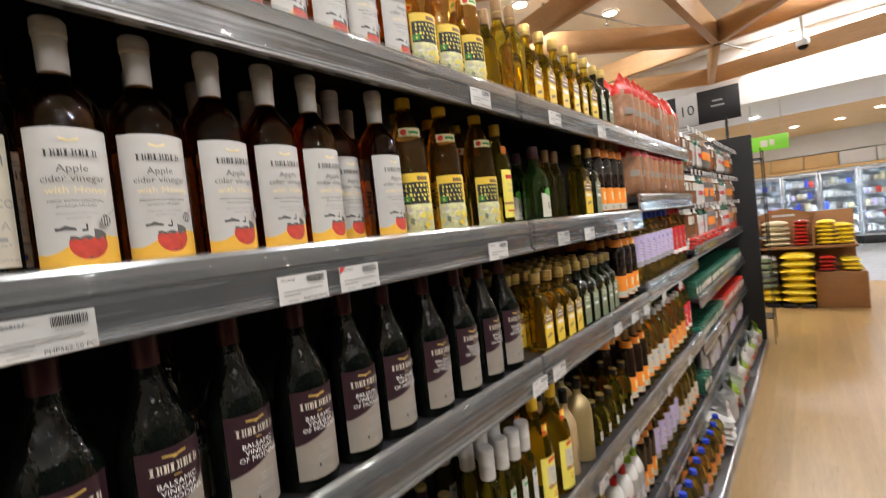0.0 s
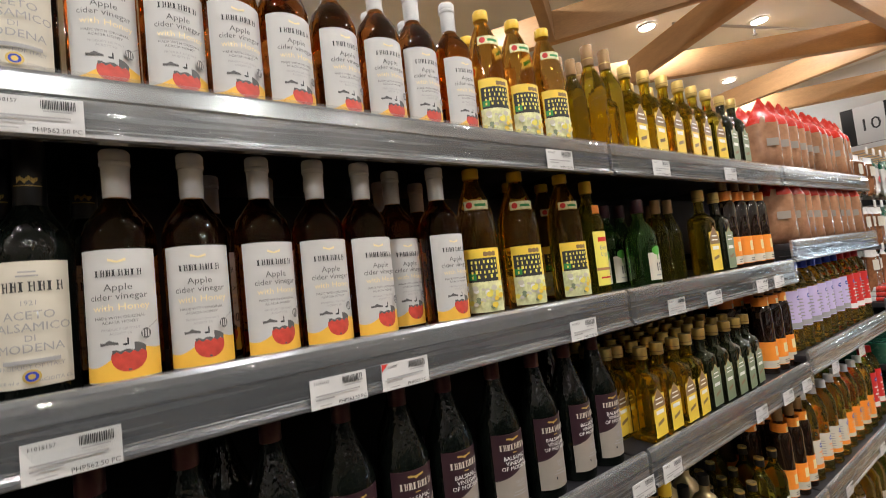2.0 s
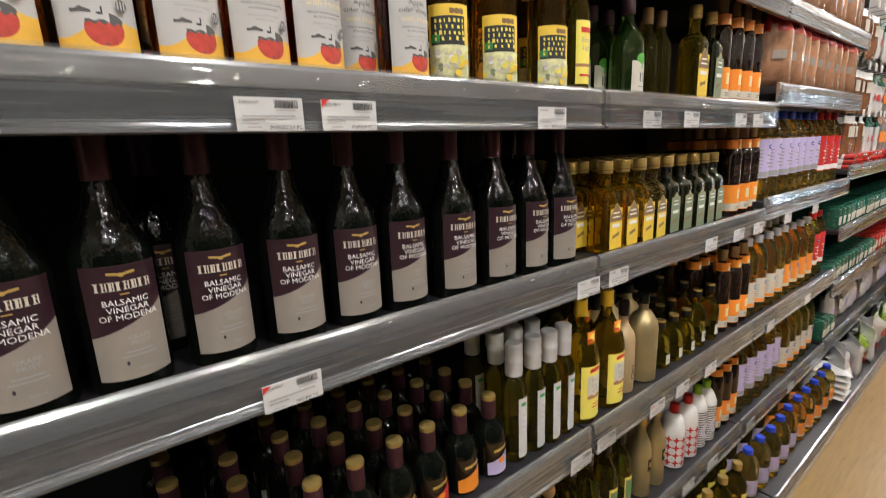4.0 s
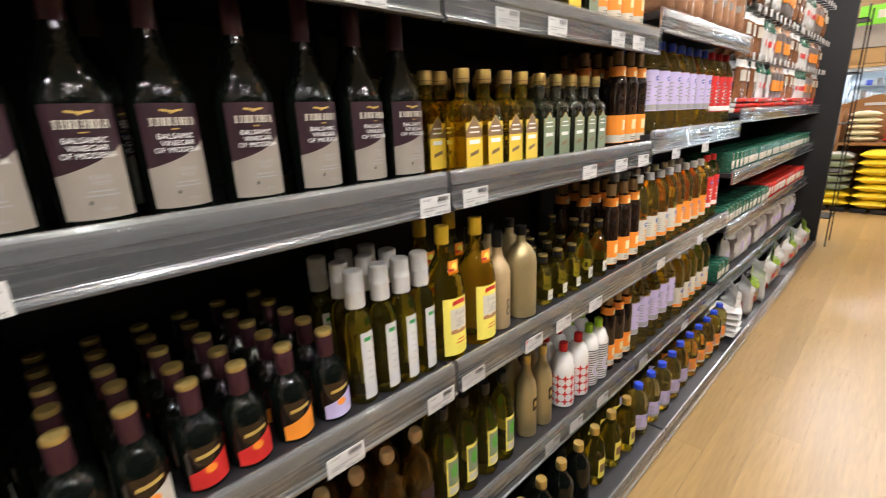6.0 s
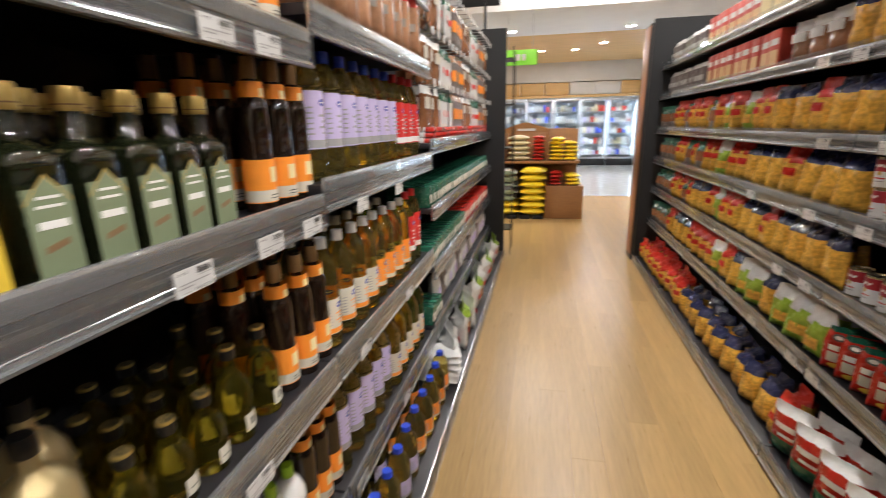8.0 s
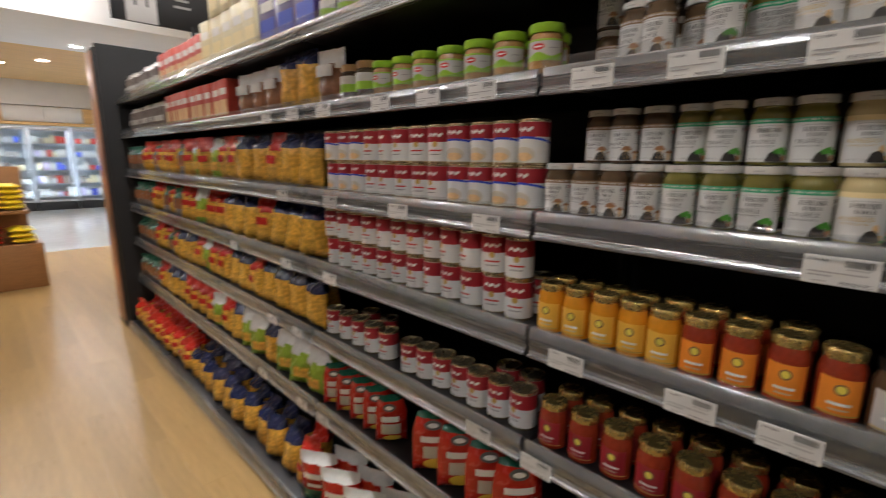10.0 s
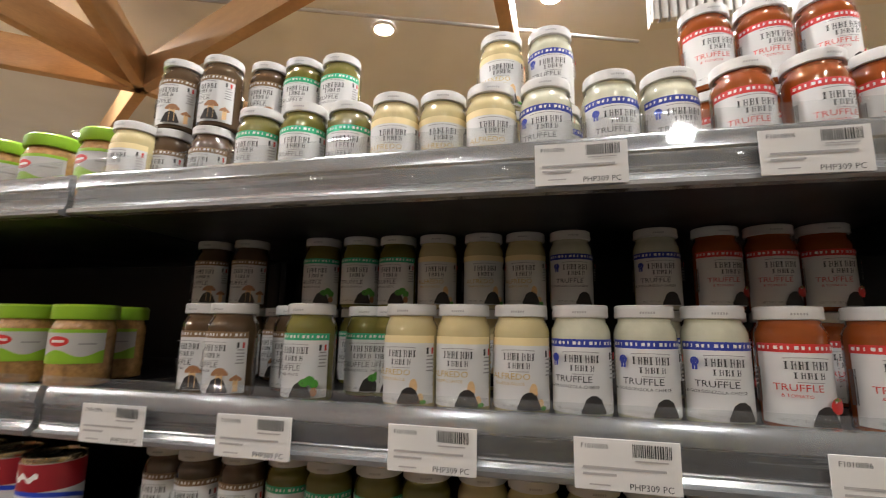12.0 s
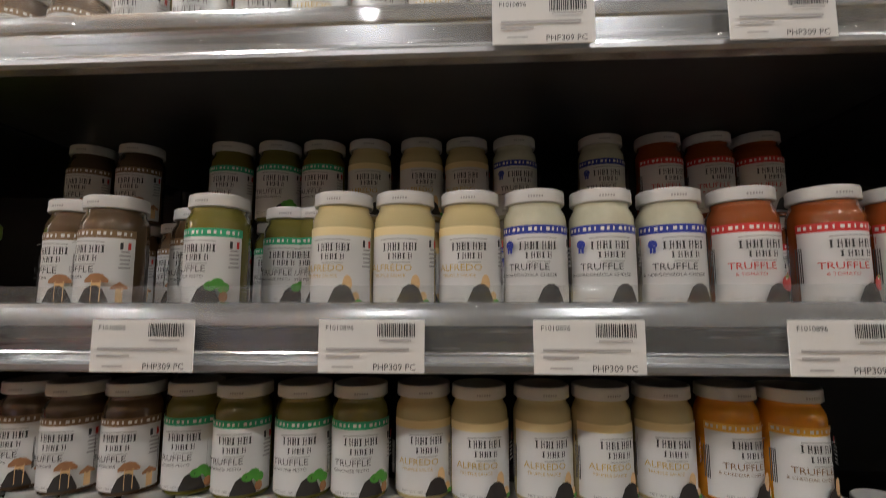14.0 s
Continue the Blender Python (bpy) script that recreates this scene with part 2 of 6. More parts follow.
WHITE_FILM = material("white_film", (0.62, 0.61, 0.58), 0.3, 0, 0.15, 50, 0.6, 60, coat=0.3)
GREEN_FILM = material("dark_green_film", (0.015, 0.1, 0.06), 0.25, 0, 0.3, 50, 0.5, 60, coat=0.3, per_object=0.4)
LIME_FILM = material("lime_film", (0.3, 0.45, 0.05), 0.25, 0, 0.3, 50, 0.5, 60, coat=0.3)
YELLOW_FILM = material("yellow_sack_film", (0.82, 0.6, 0.02), 0.32, 0, 0.12, 20, 0.5, 40)
CREAM_BOX = material("cream_carton", (0.68, 0.6, 0.38), 0.45, 0, 0.1, 40)
RED_BOX = material("red_carton", (0.55, 0.06, 0.04), 0.42, 0, 0.12, 40)
PURPLE_BOX = material("purple_carton", (0.05, 0.03, 0.16), 0.4, 0, 0.12, 40)
GREY_FILM = material("grey_pouch_film", (0.2, 0.17, 0.16), 0.3, 0.1, 0.4, 40, 0.4, 60, per_object=0.5)

PLANK = material("pale_oak_plank", (0.37, 0.232, 0.092), 0.3, 0, 0.3, 16, 0.06, 90, stretch=(6, 0.45, 1), per_object=0.35)
FLOOR_BED = material("floor_joint", (0.36, 0.235, 0.11), 0.6, 0, 0.1, 20)
TILE = material("pale_floor_tile", (0.66, 0.66, 0.66), 0.12, 0, 0.05, 6, coat=0.3)
BEAM = material("glued_timber_beam", (0.5, 0.3, 0.145), 0.45, 0, 0.16, 22, 0.15, 80, stretch=(1, 1, 5))
TIMBER_PANEL = material("light_timber_panel", (0.62, 0.38, 0.15), 0.42, 0, 0.12, 18, stretch=(0.6, 3, 6))
CEILING_PAINT = material("ceiling_paint", (0.74, 0.765, 0.79), 0.75, 0, 0.06, 2.5)
WALL_PAINT = material("pale_wall_paint", (0.72, 0.7, 0.66), 0.7, 0, 0.05, 3)
WALL_TILE = material("beige_wall_tile", (0.62, 0.58, 0.53), 0.35, 0, 0.06, 5)
BROWN_BOARD = material("brown_display_board", (0.3, 0.14, 0.05), 0.45, 0, 0.14, 14, stretch=(1, 1, 4))
LIGHT_GREEN = material("lit_green_sign", (0.2, 0.55, 0.05), 0.4, 0, 0.05, 10, glow=(0.2, 0.6, 0.05), power=0.45)
SIGN_BLACK = material("black_sign", (0.012, 0.012, 0.013), 0.4, 0, 0.1, 10)
GREY_SIGN = material("pale_sign", (0.55, 0.54, 0.53), 0.45, 0, 0.05, 10)
LAMP_GLOW = material("lamp_glow", (1, 0.95, 0.86), 0.5, vary=0, glow=(1, 0.95, 0.88), power=120.0)
LAMP_RING = material("lamp_ring", (0.8, 0.8, 0.78), 0.4, 0, 0.03, 30)
FREEZER_GLOW = material("freezer_tube", (0.8, 0.9, 1), 0.4, vary=0, glow=(0.66, 0.84, 1.0), power=42.0)
FREEZER_WHITE = material("freezer_white", (0.7, 0.74, 0.78), 0.35, 0, 0.05, 10)
ALU = material("anodised_frame", (0.45, 0.46, 0.48), 0.3, 0.8, 0.08, 20)
PIPE = material("grey_pipe", (0.4, 0.4, 0.4), 0.5, 0, 0.1, 10)
POSTER = material("food_poster", (0.5, 0.2, 0.1), 0.35, 0, 0.9, 3.2)


# ---------------------------------------------------------------- mesh helpers
def sharpen(bm, degrees=26):
    for f in bm.faces:
        f.smooth = True
    for e in bm.edges:
        if len(e.link_faces) != 2 or e.calc_face_angle(0) > radians(degrees):
            e.smooth = False


def as_mesh(name, bm, mats, degrees=26):
    sharpen(bm, degrees)
    me = bpy.data.meshes.new(name)
    bm.to_mesh(me)
    bm.free()
    for m in mats if isinstance(mats, (list, tuple)) else [mats]:
        me.materials.append(m)
    return me


def part(name, bm, mats, parent=None, label="", degrees=26):
    ob = new(name, as_mesh(name, bm, mats, degrees))
    if parent:
        ob.parent = parent
    if label:
        tagged(ob, label)
    return ob


def thing(name, label, category, group=""):
    return tagged(new(name), label, category, group)


def add_box(bm, x0, x1, y0, y1, z0, z1, bevel=0.0, index=0):
    made = bmesh.ops.create_cube(bm, size=1)["verts"]
    for v in made:
        v.co = Vector(((x0 + x1) / 2 + v.co.x * (x1 - x0), (y0 + y1) / 2 + v.co.y * (y1 - y0), (z0 + z1) / 2 + v.co.z * (z1 - z0)))
    faces = {f for v in made for f in v.link_faces}
    for f in faces:
        f.material_index = index
    if bevel:
        bmesh.ops.bevel(bm, geom=list({e for v in made for e in v.link_edges}), offset=bevel, segments=2, affect="EDGES", profile=0.5)
    return bm


def box(x0, x1, y0, y1, z0, z1, bevel=0.0):
    return add_box(bmesh.new(), x0, x1, y0, y1, z0, z1, bevel)


def structure(name, bm, mats):
    return tagged(part(name, bm, mats), kind="structure")


def lathe(profile, seg=20, bm=None, square=0.0):
    """A turned body from radius and height pairs, closed at both ends; square (4 to 8) makes the wide part of it four-sided."""
    bm = bm or bmesh.new()
    wide = max(r for r, z in profile)

    def out(r, a):
        if not square:
            return r
        f = (abs(math.cos(a)) ** square + abs(math.sin(a)) ** square) ** (-1 / square)
        return r * (1 + (f - 1) * min(1.0, max(0.0, (r / wide - 0.55) / 0.35)))

    rings = []
    for r, z in profile:
        if r < 1e-5:
            rings.append([bm.verts.new((0, 0, z))])
        else:
            turn = [2 * math.pi * i / seg for i in range(seg)]
            rings.append([bm.verts.new((out(r, a) * math.cos(a), out(r, a) * math.sin(a), z)) for a in turn])
    for a, b in zip(rings, rings[1:]):
        for i in range(seg):
            j = (i + 1) % seg
            if len(a) == 1:
                bm.faces.new((a[0], b[i], b[j])) if len(b) > 1 else None
            elif len(b) == 1:
                bm.faces.new((a[i], a[j], b[0]))
            else:
                bm.faces.new((a[i], a[j], b[j], b[i]))
    bmesh.ops.recalc_face_normals(bm, faces=bm.faces)
    return bm


def bent(r, u, z, lift=0.0):
    """The place on a round body of radius r, u along its girth from the front; r = 0 is flat."""
    if r == 0:
        return Vector((lift, u, z))
    return Vector(((r + lift) * math.cos(u / r), (r + lift) * math.sin(u / r), z))


TEXTS = {}


def text_shape(words):
    if words not in TEXTS:
        curve = bpy.data.curves.new("words", "FONT")
        curve.body, curve.size, curve.resolution_u, curve.align_x = words, 1.0, 2, "CENTER"
        ob = new("words", curve)
        bpy.context.view_layer.update()
        me = bpy.data.meshes.new_from_object(ob.evaluated_get(bpy.context.evaluated_depsgraph_get()))
        TEXTS[words] = ([v.co.copy() for v in me.vertices], [tuple(f.vertices) for f in me.polygons])
        bpy.data.objects.remove(ob)
        bpy.data.curves.remove(curve)
        bpy.data.meshes.remove(me)
    return TEXTS[words]


def printed(layers, r):
    """Printed shapes on a label: ('strip', material, u0, u1, low, high), ('disc', material, u, z, ru, rz), ('text', material, words, u, z, size).
    Returns the mesh and its materials. low and high may be functions of u."""
    bm, mats = bmesh.new(), []
    for n, layer in enumerate(layers):
        kind, mat = layer[0], layer[1]
        if mat not in mats:
            mats.append(mat)
        k, lift = mats.index(mat), 0.0004 + 0.00006 * min(n, 60)
        if kind == "strip":
            _, _, u0, u1, low, high = layer
            steps = max(1, int(abs(u1 - u0) / 0.0035)) if r else 4
            ends = []
            for i in range(steps + 1):
                u = u0 + (u1 - u0) * i / steps
                lo = low(u) if callable(low) else low
                hi = high(u) if callable(high) else high
                ends.append((bm.verts.new(bent(r, u, lo, lift)), bm.verts.new(bent(r, u, hi, lift))))
            for a, b in zip(ends, ends[1:]):
                bm.faces.new((a[0], b[0], b[1], a[1])).material_index = k
        elif kind == "disc":
            _, _, u, z, ru, rz = layer
            mid = bm.verts.new(bent(r, u, z, lift))
            inner, parts, turns = None, 1 + int(ru / 0.003), 14 if ru < 0.007 else 26
            for s in range(1, parts + 1):
                ring = [bm.verts.new(bent(r, u + ru * s / parts * math.cos(a), z + rz * s / parts * math.sin(a), lift)) for a in np.linspace(0, 2 * math.pi, turns, endpoint=False)]
                for i in range(turns):
                    j = (i + 1) % turns
                    bm.faces.new((mid, ring[i], ring[j]) if inner is None else (inner[i], ring[i], ring[j], inner[j])).material_index = k
                inner = ring
        else:
            _, _, words, u, z, size = layer
            verts, faces = text_shape(words)
            made = [bm.verts.new(bent(r, u + v.x * size, z + v.y * size, lift)) for v in verts]
            for f in faces:
                try:
                    bm.faces.new([made[i] for i in f]).material_index = k
                except ValueError:
                    pass
    return bm, mats


def strokes(mat, count, left, pitch, z0, z1, thick):
    """A name drawn as plain shapes: thick and thin upright stems with fine feet and heads."""
    out, fine = [], (z1 - z0) * 0.09
    for i in range(count):
        u, w = left + pitch * i, thick * (1.25, 0.75, 1.1)[i % 3]
        out.append(("strip", mat, u, u + w, z0, z1))
        for z in (z0, z1 - fine):
            out.append(("strip", mat, u - thick * 0.5, u + w + thick * 0.5, z, z + fine))
        if i % 3:
            v = u + pitch * 0.5
            out += [("strip", mat, v, v + thick * 0.6, z0, z1), ("strip", mat, u, v, (z0 + z1) / 2, (z0 + z1) / 2 + fine)]
    return out


def bars(mat, u, z, width, count, pitch, height):
    """Lines of small print that cannot be read."""
    out = []
    for i in range(count):
        w = width * (0.72 + 0.28 * ((i * 37 % 10) / 10))
        out.append(("strip", mat, u - w / 2, u + w / 2, z - i * pitch, z - i * pitch + height))
    return out


def patch(r, u0, u1, z0, z1, lift=0.0003):
    bm = bmesh.new()
    steps = max(2, int((u1 - u0) / 0.0035))
    ends = []
    for i in range(steps + 1):
        u = u0 + (u1 - u0) * i / steps
        ends.append((bm.verts.new(bent(r, u, z0, lift)), bm.verts.new(bent(r, u, z1, lift))))
    for a, b in zip(ends, ends[1:]):
        bm.faces.new((a[0], b[0], b[1], a[1]))
    return bm


def bottle(name, label, category, group, body, glass, caps, labels=(), seg=20, square=0.0):
    """A bottle, jar or can: a turned body, turned caps (name, profile, material) and labels (name, radius, half width, low, high, material, printed layers)."""
    root = thing(name, label, category, group)
    part("body", lathe(body, seg, square=square), glass, root, degrees=44)
    for cap_name, profile, mat in caps:
        part(cap_name, lathe(profile, 18), mat, root, degrees=34)
    for lab_name, r, half, z0, z1, mat, layers in labels:
        if square:
            bm = patch(0, -half, half, z0, z1, r)
        else:
            bm = patch(r, -half, half, z0, z1)
        lab = part(lab_name, bm, mat, root)
        if layers:
            bm, mats = printed(layers, 0 if square else r)
            if square:
                for v in bm.verts:
                    v.co.x += r
            part("print", bm, mats, lab)
    return root


PLACED = set()


def stock(proto, spots, face=0.0, sway=5.0, seed=1, lean=0.0):
    """Set copies of a thing down at spots (x, y, z); face: 0 looks to +x, 180 to -x."""
    rnd = random.Random(seed)
    for n, (x, y, z) in enumerate(spots):
        m = pose(x + rnd.uniform(-0.004, 0.004), y + rnd.uniform(-0.002, 0.002), z, 0, 0, face + rnd.uniform(-sway, sway)) @ pose(0, 0, 0, rnd.uniform(-lean, lean), rnd.uniform(-1.6, 0.4) * lean, 0)
        if proto.name not in PLACED:
            proto.matrix_basis = m
            PLACED.add(proto.name)
        else:
            copy_thing(proto, m)


def row(ys, x, z, deep=1, step=0.08):
    return [(x - step * d, y, z) for d in range(deep) for y in ys]


# ---------------------------------------------------------------- the hall
structure("floor", box(-14, 14, -8, 9.6, -0.1, -0.004), FLOOR_BED)
structure("floor_tiles", box(-14, 14, 9.6, 17, -0.1, 0.0), TILE)
structure("ceiling", box(-14, 14, -8, 9.04, CEILING, CEILING + 0.1), CEILING_PAINT)
structure("wall_south", box(-14, 14, -8.2, -8, -0.1, CEILING), WALL_PAINT)
structure("wall_west", box(-14.2, -14, -8, 17, -0.1, CEILING), WALL_PAINT)
structure("wall_east", box(14, 14.2, -8, 17, -0.1, CEILING), WALL_PAINT)
structure("bulkhead", box(-14, 14, 9.04, 9.2, 3.0, CEILING + 0.1), CEILING_PAINT)
structure("ceiling_soffit", box(-14, 14, 9.2, 11.3, 3.0, 3.1), CEILING_PAINT)
structure("ceiling_timber", box(-14, 14, 11.3, 16.0, 3.0, 3.1), TIMBER_PANEL)
bm = box(-14, 14, 15.9, 16.1, 2.45, 3.0)
structure("wall_north", bm, WALL_TILE)
for i in range(24):
    x = -8.0 + 0.72 * i
    bm = box(x, x + 0.7, 15.86, 15.9, 2.08, 2.43, 0.006)
    structure("trim_panel", bm, TIMBER_PANEL if i % 5 not in (2, 3) else WALL_TILE)
structure("trim_rail", box(-14, 14, 15.8, 15.9, 2.0, 2.07, 0.01), TIMBER_PANEL)
structure("wall_behind_freezers", box(-14, 14, 16.6, 16.8, -0.1, 3.0), WALL_PAINT)

# glued timber beams under the ceiling: ends in plan
HUB_A, HUB_B, HUB_C, HUB_D = (-0.98, 4.12), (-0.79, 6.75), (-1.16, 8.85), (3.3, 4.5)


def beam(a, b, z=3.4, depth=0.26, width=0.085):
    run = Vector((b[0] - a[0], b[1] - a[1], 0))
    bm = box(0, run.length, -width / 2, width / 2, 0, depth, 0.006)
    ob = structure("timber_beam", bm, BEAM)
    ob.matrix_basis = pose(a[0], a[1], z, 0, 0, math.degrees(math.atan2(run.y, run.x)))


for a, b in ((HUB_A, (-3.3, 2.66)), (HUB_A, (-3.4, 5.12)), (HUB_A, HUB_B), (HUB_B, (-3.4, 4.05)), (HUB_B, (-2.9, 7.2)), (HUB_B, HUB_C), (HUB_C, (-3.0, 7.7)),
             (HUB_B, (0.8, 4.9)), (HUB_B, (1.6, 6.2)), (HUB_C, (1.4, 8.3)), (HUB_A, (0.6, 2.9)), ((-2.4, 3.2), (-1.2, 1.4)),
             (HUB_D, (1.4, 3.35)), (HUB_D, (1.3, 4.65)), (HUB_D, (2.2, 6.0)), (HUB_D, (2.2, 1.6)), (HUB_D, (4.6, 6.6)), (HUB_D, (5.2, 3.6)), ((2.45, 1.55), (4.1, 1.5)),
             ((0.6, 2.9), (1.4, 3.35)), ((0.8, 4.9), (1.3, 4.65))):
    beam(a, b)

# fluted white panel hanging from the ceiling over the far side
fluted = structure("wall_fluted", box(3.25, 3.32, -1.6, 0.66, 3.42, CEILING), WALL_PAINT)
slat_mesh = as_mesh("slat", box(-0.04, 0.0, -0.017, 0.017, 3.42, CEILING - 0.002, 0.003), WALL_PAINT)
for i in range(14):
    slat = new("slat", slat_mesh)
    slat.parent = fluted
    slat.location = (3.249, 0.635 - 0.05 * i, 0)


def downlight(x, y, z):
    root = thing("downlight", "round white recessed ceiling downlight, switched on", "ceiling light", "downlights")
    bm = lathe([(0.075, 0), (0.1, 0), (0.1, 0.014), (0.098, 0.018), (0.078, 0.014), (0.075, 0.0)], 24)
    part("ring", bm, LAMP_RING, root)
    part("diffuser", lathe([(0, 0.006), (0.076, 0.006), (0.076, 0.012), (0, 0.012)], 24), LAMP_GLOW, root)
    root.matrix_basis = pose(x, y, z - 0.02)


for x, y in DOWNLIGHTS:
    downlight(x, y, CEILING)
for x, y in ADDED_LIGHTS:
    downlight(x, y, CEILING)
for x, y in SOFFIT_LIGHTS:
    downlight(x, y, 3.0)


def lamp(x, y, z, power, size, color=(1.0, 0.985, 0.985)):
    data = bpy.data.lights.new("lamp", "AREA")
    data.shape, data.size, data.energy, data.color = "DISK", size, power, color
    ob = new("lamp", data)
    ob.matrix_basis = pose(x, y, z)


for x, y in DOWNLIGHTS:
    lamp(x, y, CEILING - 0.03, LAMP_POWER, 0.16)
for x, y in SOFFIT_LIGHTS[:6]:
    lamp(x, y, 2.97, LAMP_POWER * 0.5, 0.16)

# sprinkler pipe, dome camera
part_pipe = thing("sprinkler_pipe", "thin grey sprinkler pipe under the ceiling", "pipe")
bm = lathe([(0.0, 0), (0.014, 0), (0.014, 6.0), (0, 6.0)], 10)
pipe = part("pipe", bm, PIPE, part_pipe)
pipe.matrix_basis = pose(0, 0, 0, -90, 0, 0)
for i in range(3):
    h = part("sprinkler_head", lathe([(0, -0.09), (0.02, -0.085), (0.022, -0.075), (0.008, -0.06), (0.008, 0.0)], 10), ALU, part_pipe)
    h.location = (0, 1.0 + 1.9 * i, 0)
part_pipe.matrix_basis = pose(-2.05, 4.6, 3.72, 0, 0, -20)
copy_thing(part_pipe, pose(3.9, 0.6, 3.72, 0, 0, 20))
dome = thing("dome_camera", "white dome security camera under the ceiling", "camera")
part("housing", lathe([(0, 0.0), (0.075, 0.0), (0.08, -0.02), (0.08, -0.07), (0.07, -0.085), (0, -0.085)], 20), LAMP_RING, dome)
part("bubble", lathe([(0.062, -0.085), (0.055, -0.115), (0.035, -0.135), (0, -0.142)], 18), BLACK_GLASS, dome)
part("stem", lathe([(0, 0.0), (0.02, 0), (0.02, 0.35), (0, 0.35)], 10), LAMP_RING, dome)
dome.matrix_basis = pose(0.04, 8.4, 3.6)


# ---------------------------------------------------------------- gondolas
def drawn(outline, length, x, bm, inset=0.006):
    """A closed outline (offset, z) drawn along y."""
    a = [bm.verts.new((x + u, inset, z)) for u, z in outline]
    b = [bm.verts.new((x + u, length - inset, z)) for u, z in outline]
    sides = [bm.faces.new((a[i], b[i], b[(i + 1) % len(a)], a[(i + 1) % len(a)])) for i in range(len(a))]
    bm.faces.new(a), bm.faces.new(b[::-1])
    bmesh.ops.recalc_face_normals(bm, faces=bm.faces)
    return sides


def shelf_parts(root, length, z_low, z_deck, z_lip, front, back, plexi):
    """One shelf with its price rail and clear ticket strip, for a bay that runs along y from 0; the front looks to +x. plexi: height of the strip over the lip."""
    shelf = part("shelf", box(back, front - 0.012, 0.004, length - 0.004, z_deck - 0.024, z_deck, 0.002), DECK, root)
    fold = z_low + 0.62 * (z_lip - z_low)
    outline = [(-0.011, z_low), (0.0, z_low), (0.004, z_low + 0.002), (0.004, z_low + 0.006), (-0.001, z_low + 0.008), (-0.003, z_low + 0.012), (-0.003, z_low + 0.0135), (-0.0045, z_low + 0.015),
               (-0.0045, fold), (-0.0025, fold + 0.002), (-0.004, z_lip - 0.006), (-0.007, z_lip - 0.001), (-0.012, z_lip)]
    bm = bmesh.new()
    for i, f in enumerate(drawn(outline, length, front, bm)):
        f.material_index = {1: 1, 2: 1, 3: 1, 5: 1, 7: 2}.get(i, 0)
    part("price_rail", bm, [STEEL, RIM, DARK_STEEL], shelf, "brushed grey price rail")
    top = z_lip + plexi
    if plexi:
        skin = [(0.0035, z_low + 0.006), (0.0055, z_low + 0.006), (0.006, fold - 0.003), (0.0075, fold), (0.0068, fold + 0.003), (0.0066, top - 0.006), (0.0058, top - 0.002), (0.0045, top), (0.0042, top - 0.003), (0.0042, fold)]
    else:
        skin = [(0.0045, z_low + 0.006), (0.006, z_low + 0.006), (0.0062, fold - 0.002), (0.0072, fold), (0.0062, fold + 0.0025), (0.0058, top - 0.018), (0.0048, top - 0.01), (0.002, top - 0.003), (-0.002, top + 0.001),
                (-0.0045, top + 0.002), (-0.003, top - 0.001), (0.001, top - 0.006), (0.0035, top - 0.013), (0.0045, fold)]
    bm = bmesh.new()
    drawn(skin, length, front, bm, 0.009)
    part("ticket_strip", bm, PLEXI, shelf, "clear plastic ticket strip", degrees=50)


def bay(label, y0, y1, levels, front, back, base, height, flip, skip=(), plexi=0.0):
    """A gondola bay: back panel, uprights, base and shelves (lip low, deck, lip top)."""
    root = thing("gondola_bay", label, "store shelf", "gondola bays")
    length = y1 - y0
    part("back_panel", box(back - 0.03, back, 0.001, length - 0.001, 0.0, height), BACK, root)
    for y in (0.0, length - 0.0):
        part("upright", box(back + 0.001, back + 0.035, max(y - 0.014, 0.001), min(y + 0.014, length - 0.001), 0.05, height - 0.01, 0.002), BACK, root)
    for n, (low, deck, lip) in enumerate(levels):
        if n not in skip:
            shelf_parts(root, length, low, deck, lip, front if n else base, back, plexi if n else 0)
    part("kick_plate", box(base - 0.06, base - 0.045, 0.002, length - 0.002, 0.0, levels[0][1] - 0.026), DECK, root)
    return root


LEFT = [(0.015, 0.066, 0.075), (0.245, 0.302, 0.318), (0.645, 0.704, 0.721), (1.055, 1.114, 1.133), (1.397, 1.464, 1.476), (1.727, 1.79, 1.8)]
RIGHT = [(0.01, 0.062, 0.075), (0.375, 0.425, 0.44), (0.667, 0.707, 0.725), (0.92, 0.972, 0.985), (1.17, 1.22, 1.226), (1.444, 1.487, 1.4955), (1.684, 1.712, 1.7355)]
LEFT_JOINTS = (-2.85, -2.0, -1.1, -0.13, 1.035, 2.0, 3.05, 4.24, 5.42)
RIGHT_JOINTS = (-2.65, -1.75, -0.85, 0.05, 0.95, 1.85, 2.76, 3.65, 4.55, 5.44)
for n, (a, b) in enumerate(zip(LEFT_JOINTS, LEFT_JOINTS[1:])):
    levels = list(LEFT)
    skip = ()
    if n == 5:
        levels[4], levels[3] = (1.465, 1.53, 1.54), (1.085, 1.15, 1.165)
    if n >= 6:
        levels = [LEFT[0], (0.25, 0.315, 0.33), (0.56, 0.62, 0.64), (0.85, 0.905, 0.92), (1.15, 1.2, 1.22)]
    ob = bay("black gondola bay with grey price rails, stocked with bottles" if n < 6 else "black gondola bay with shelves below and hook rails above", a, b, levels, -0.55, -1.02, -0.41, 1.95, False, skip)
    ob.matrix_basis = pose(0, a, 0)
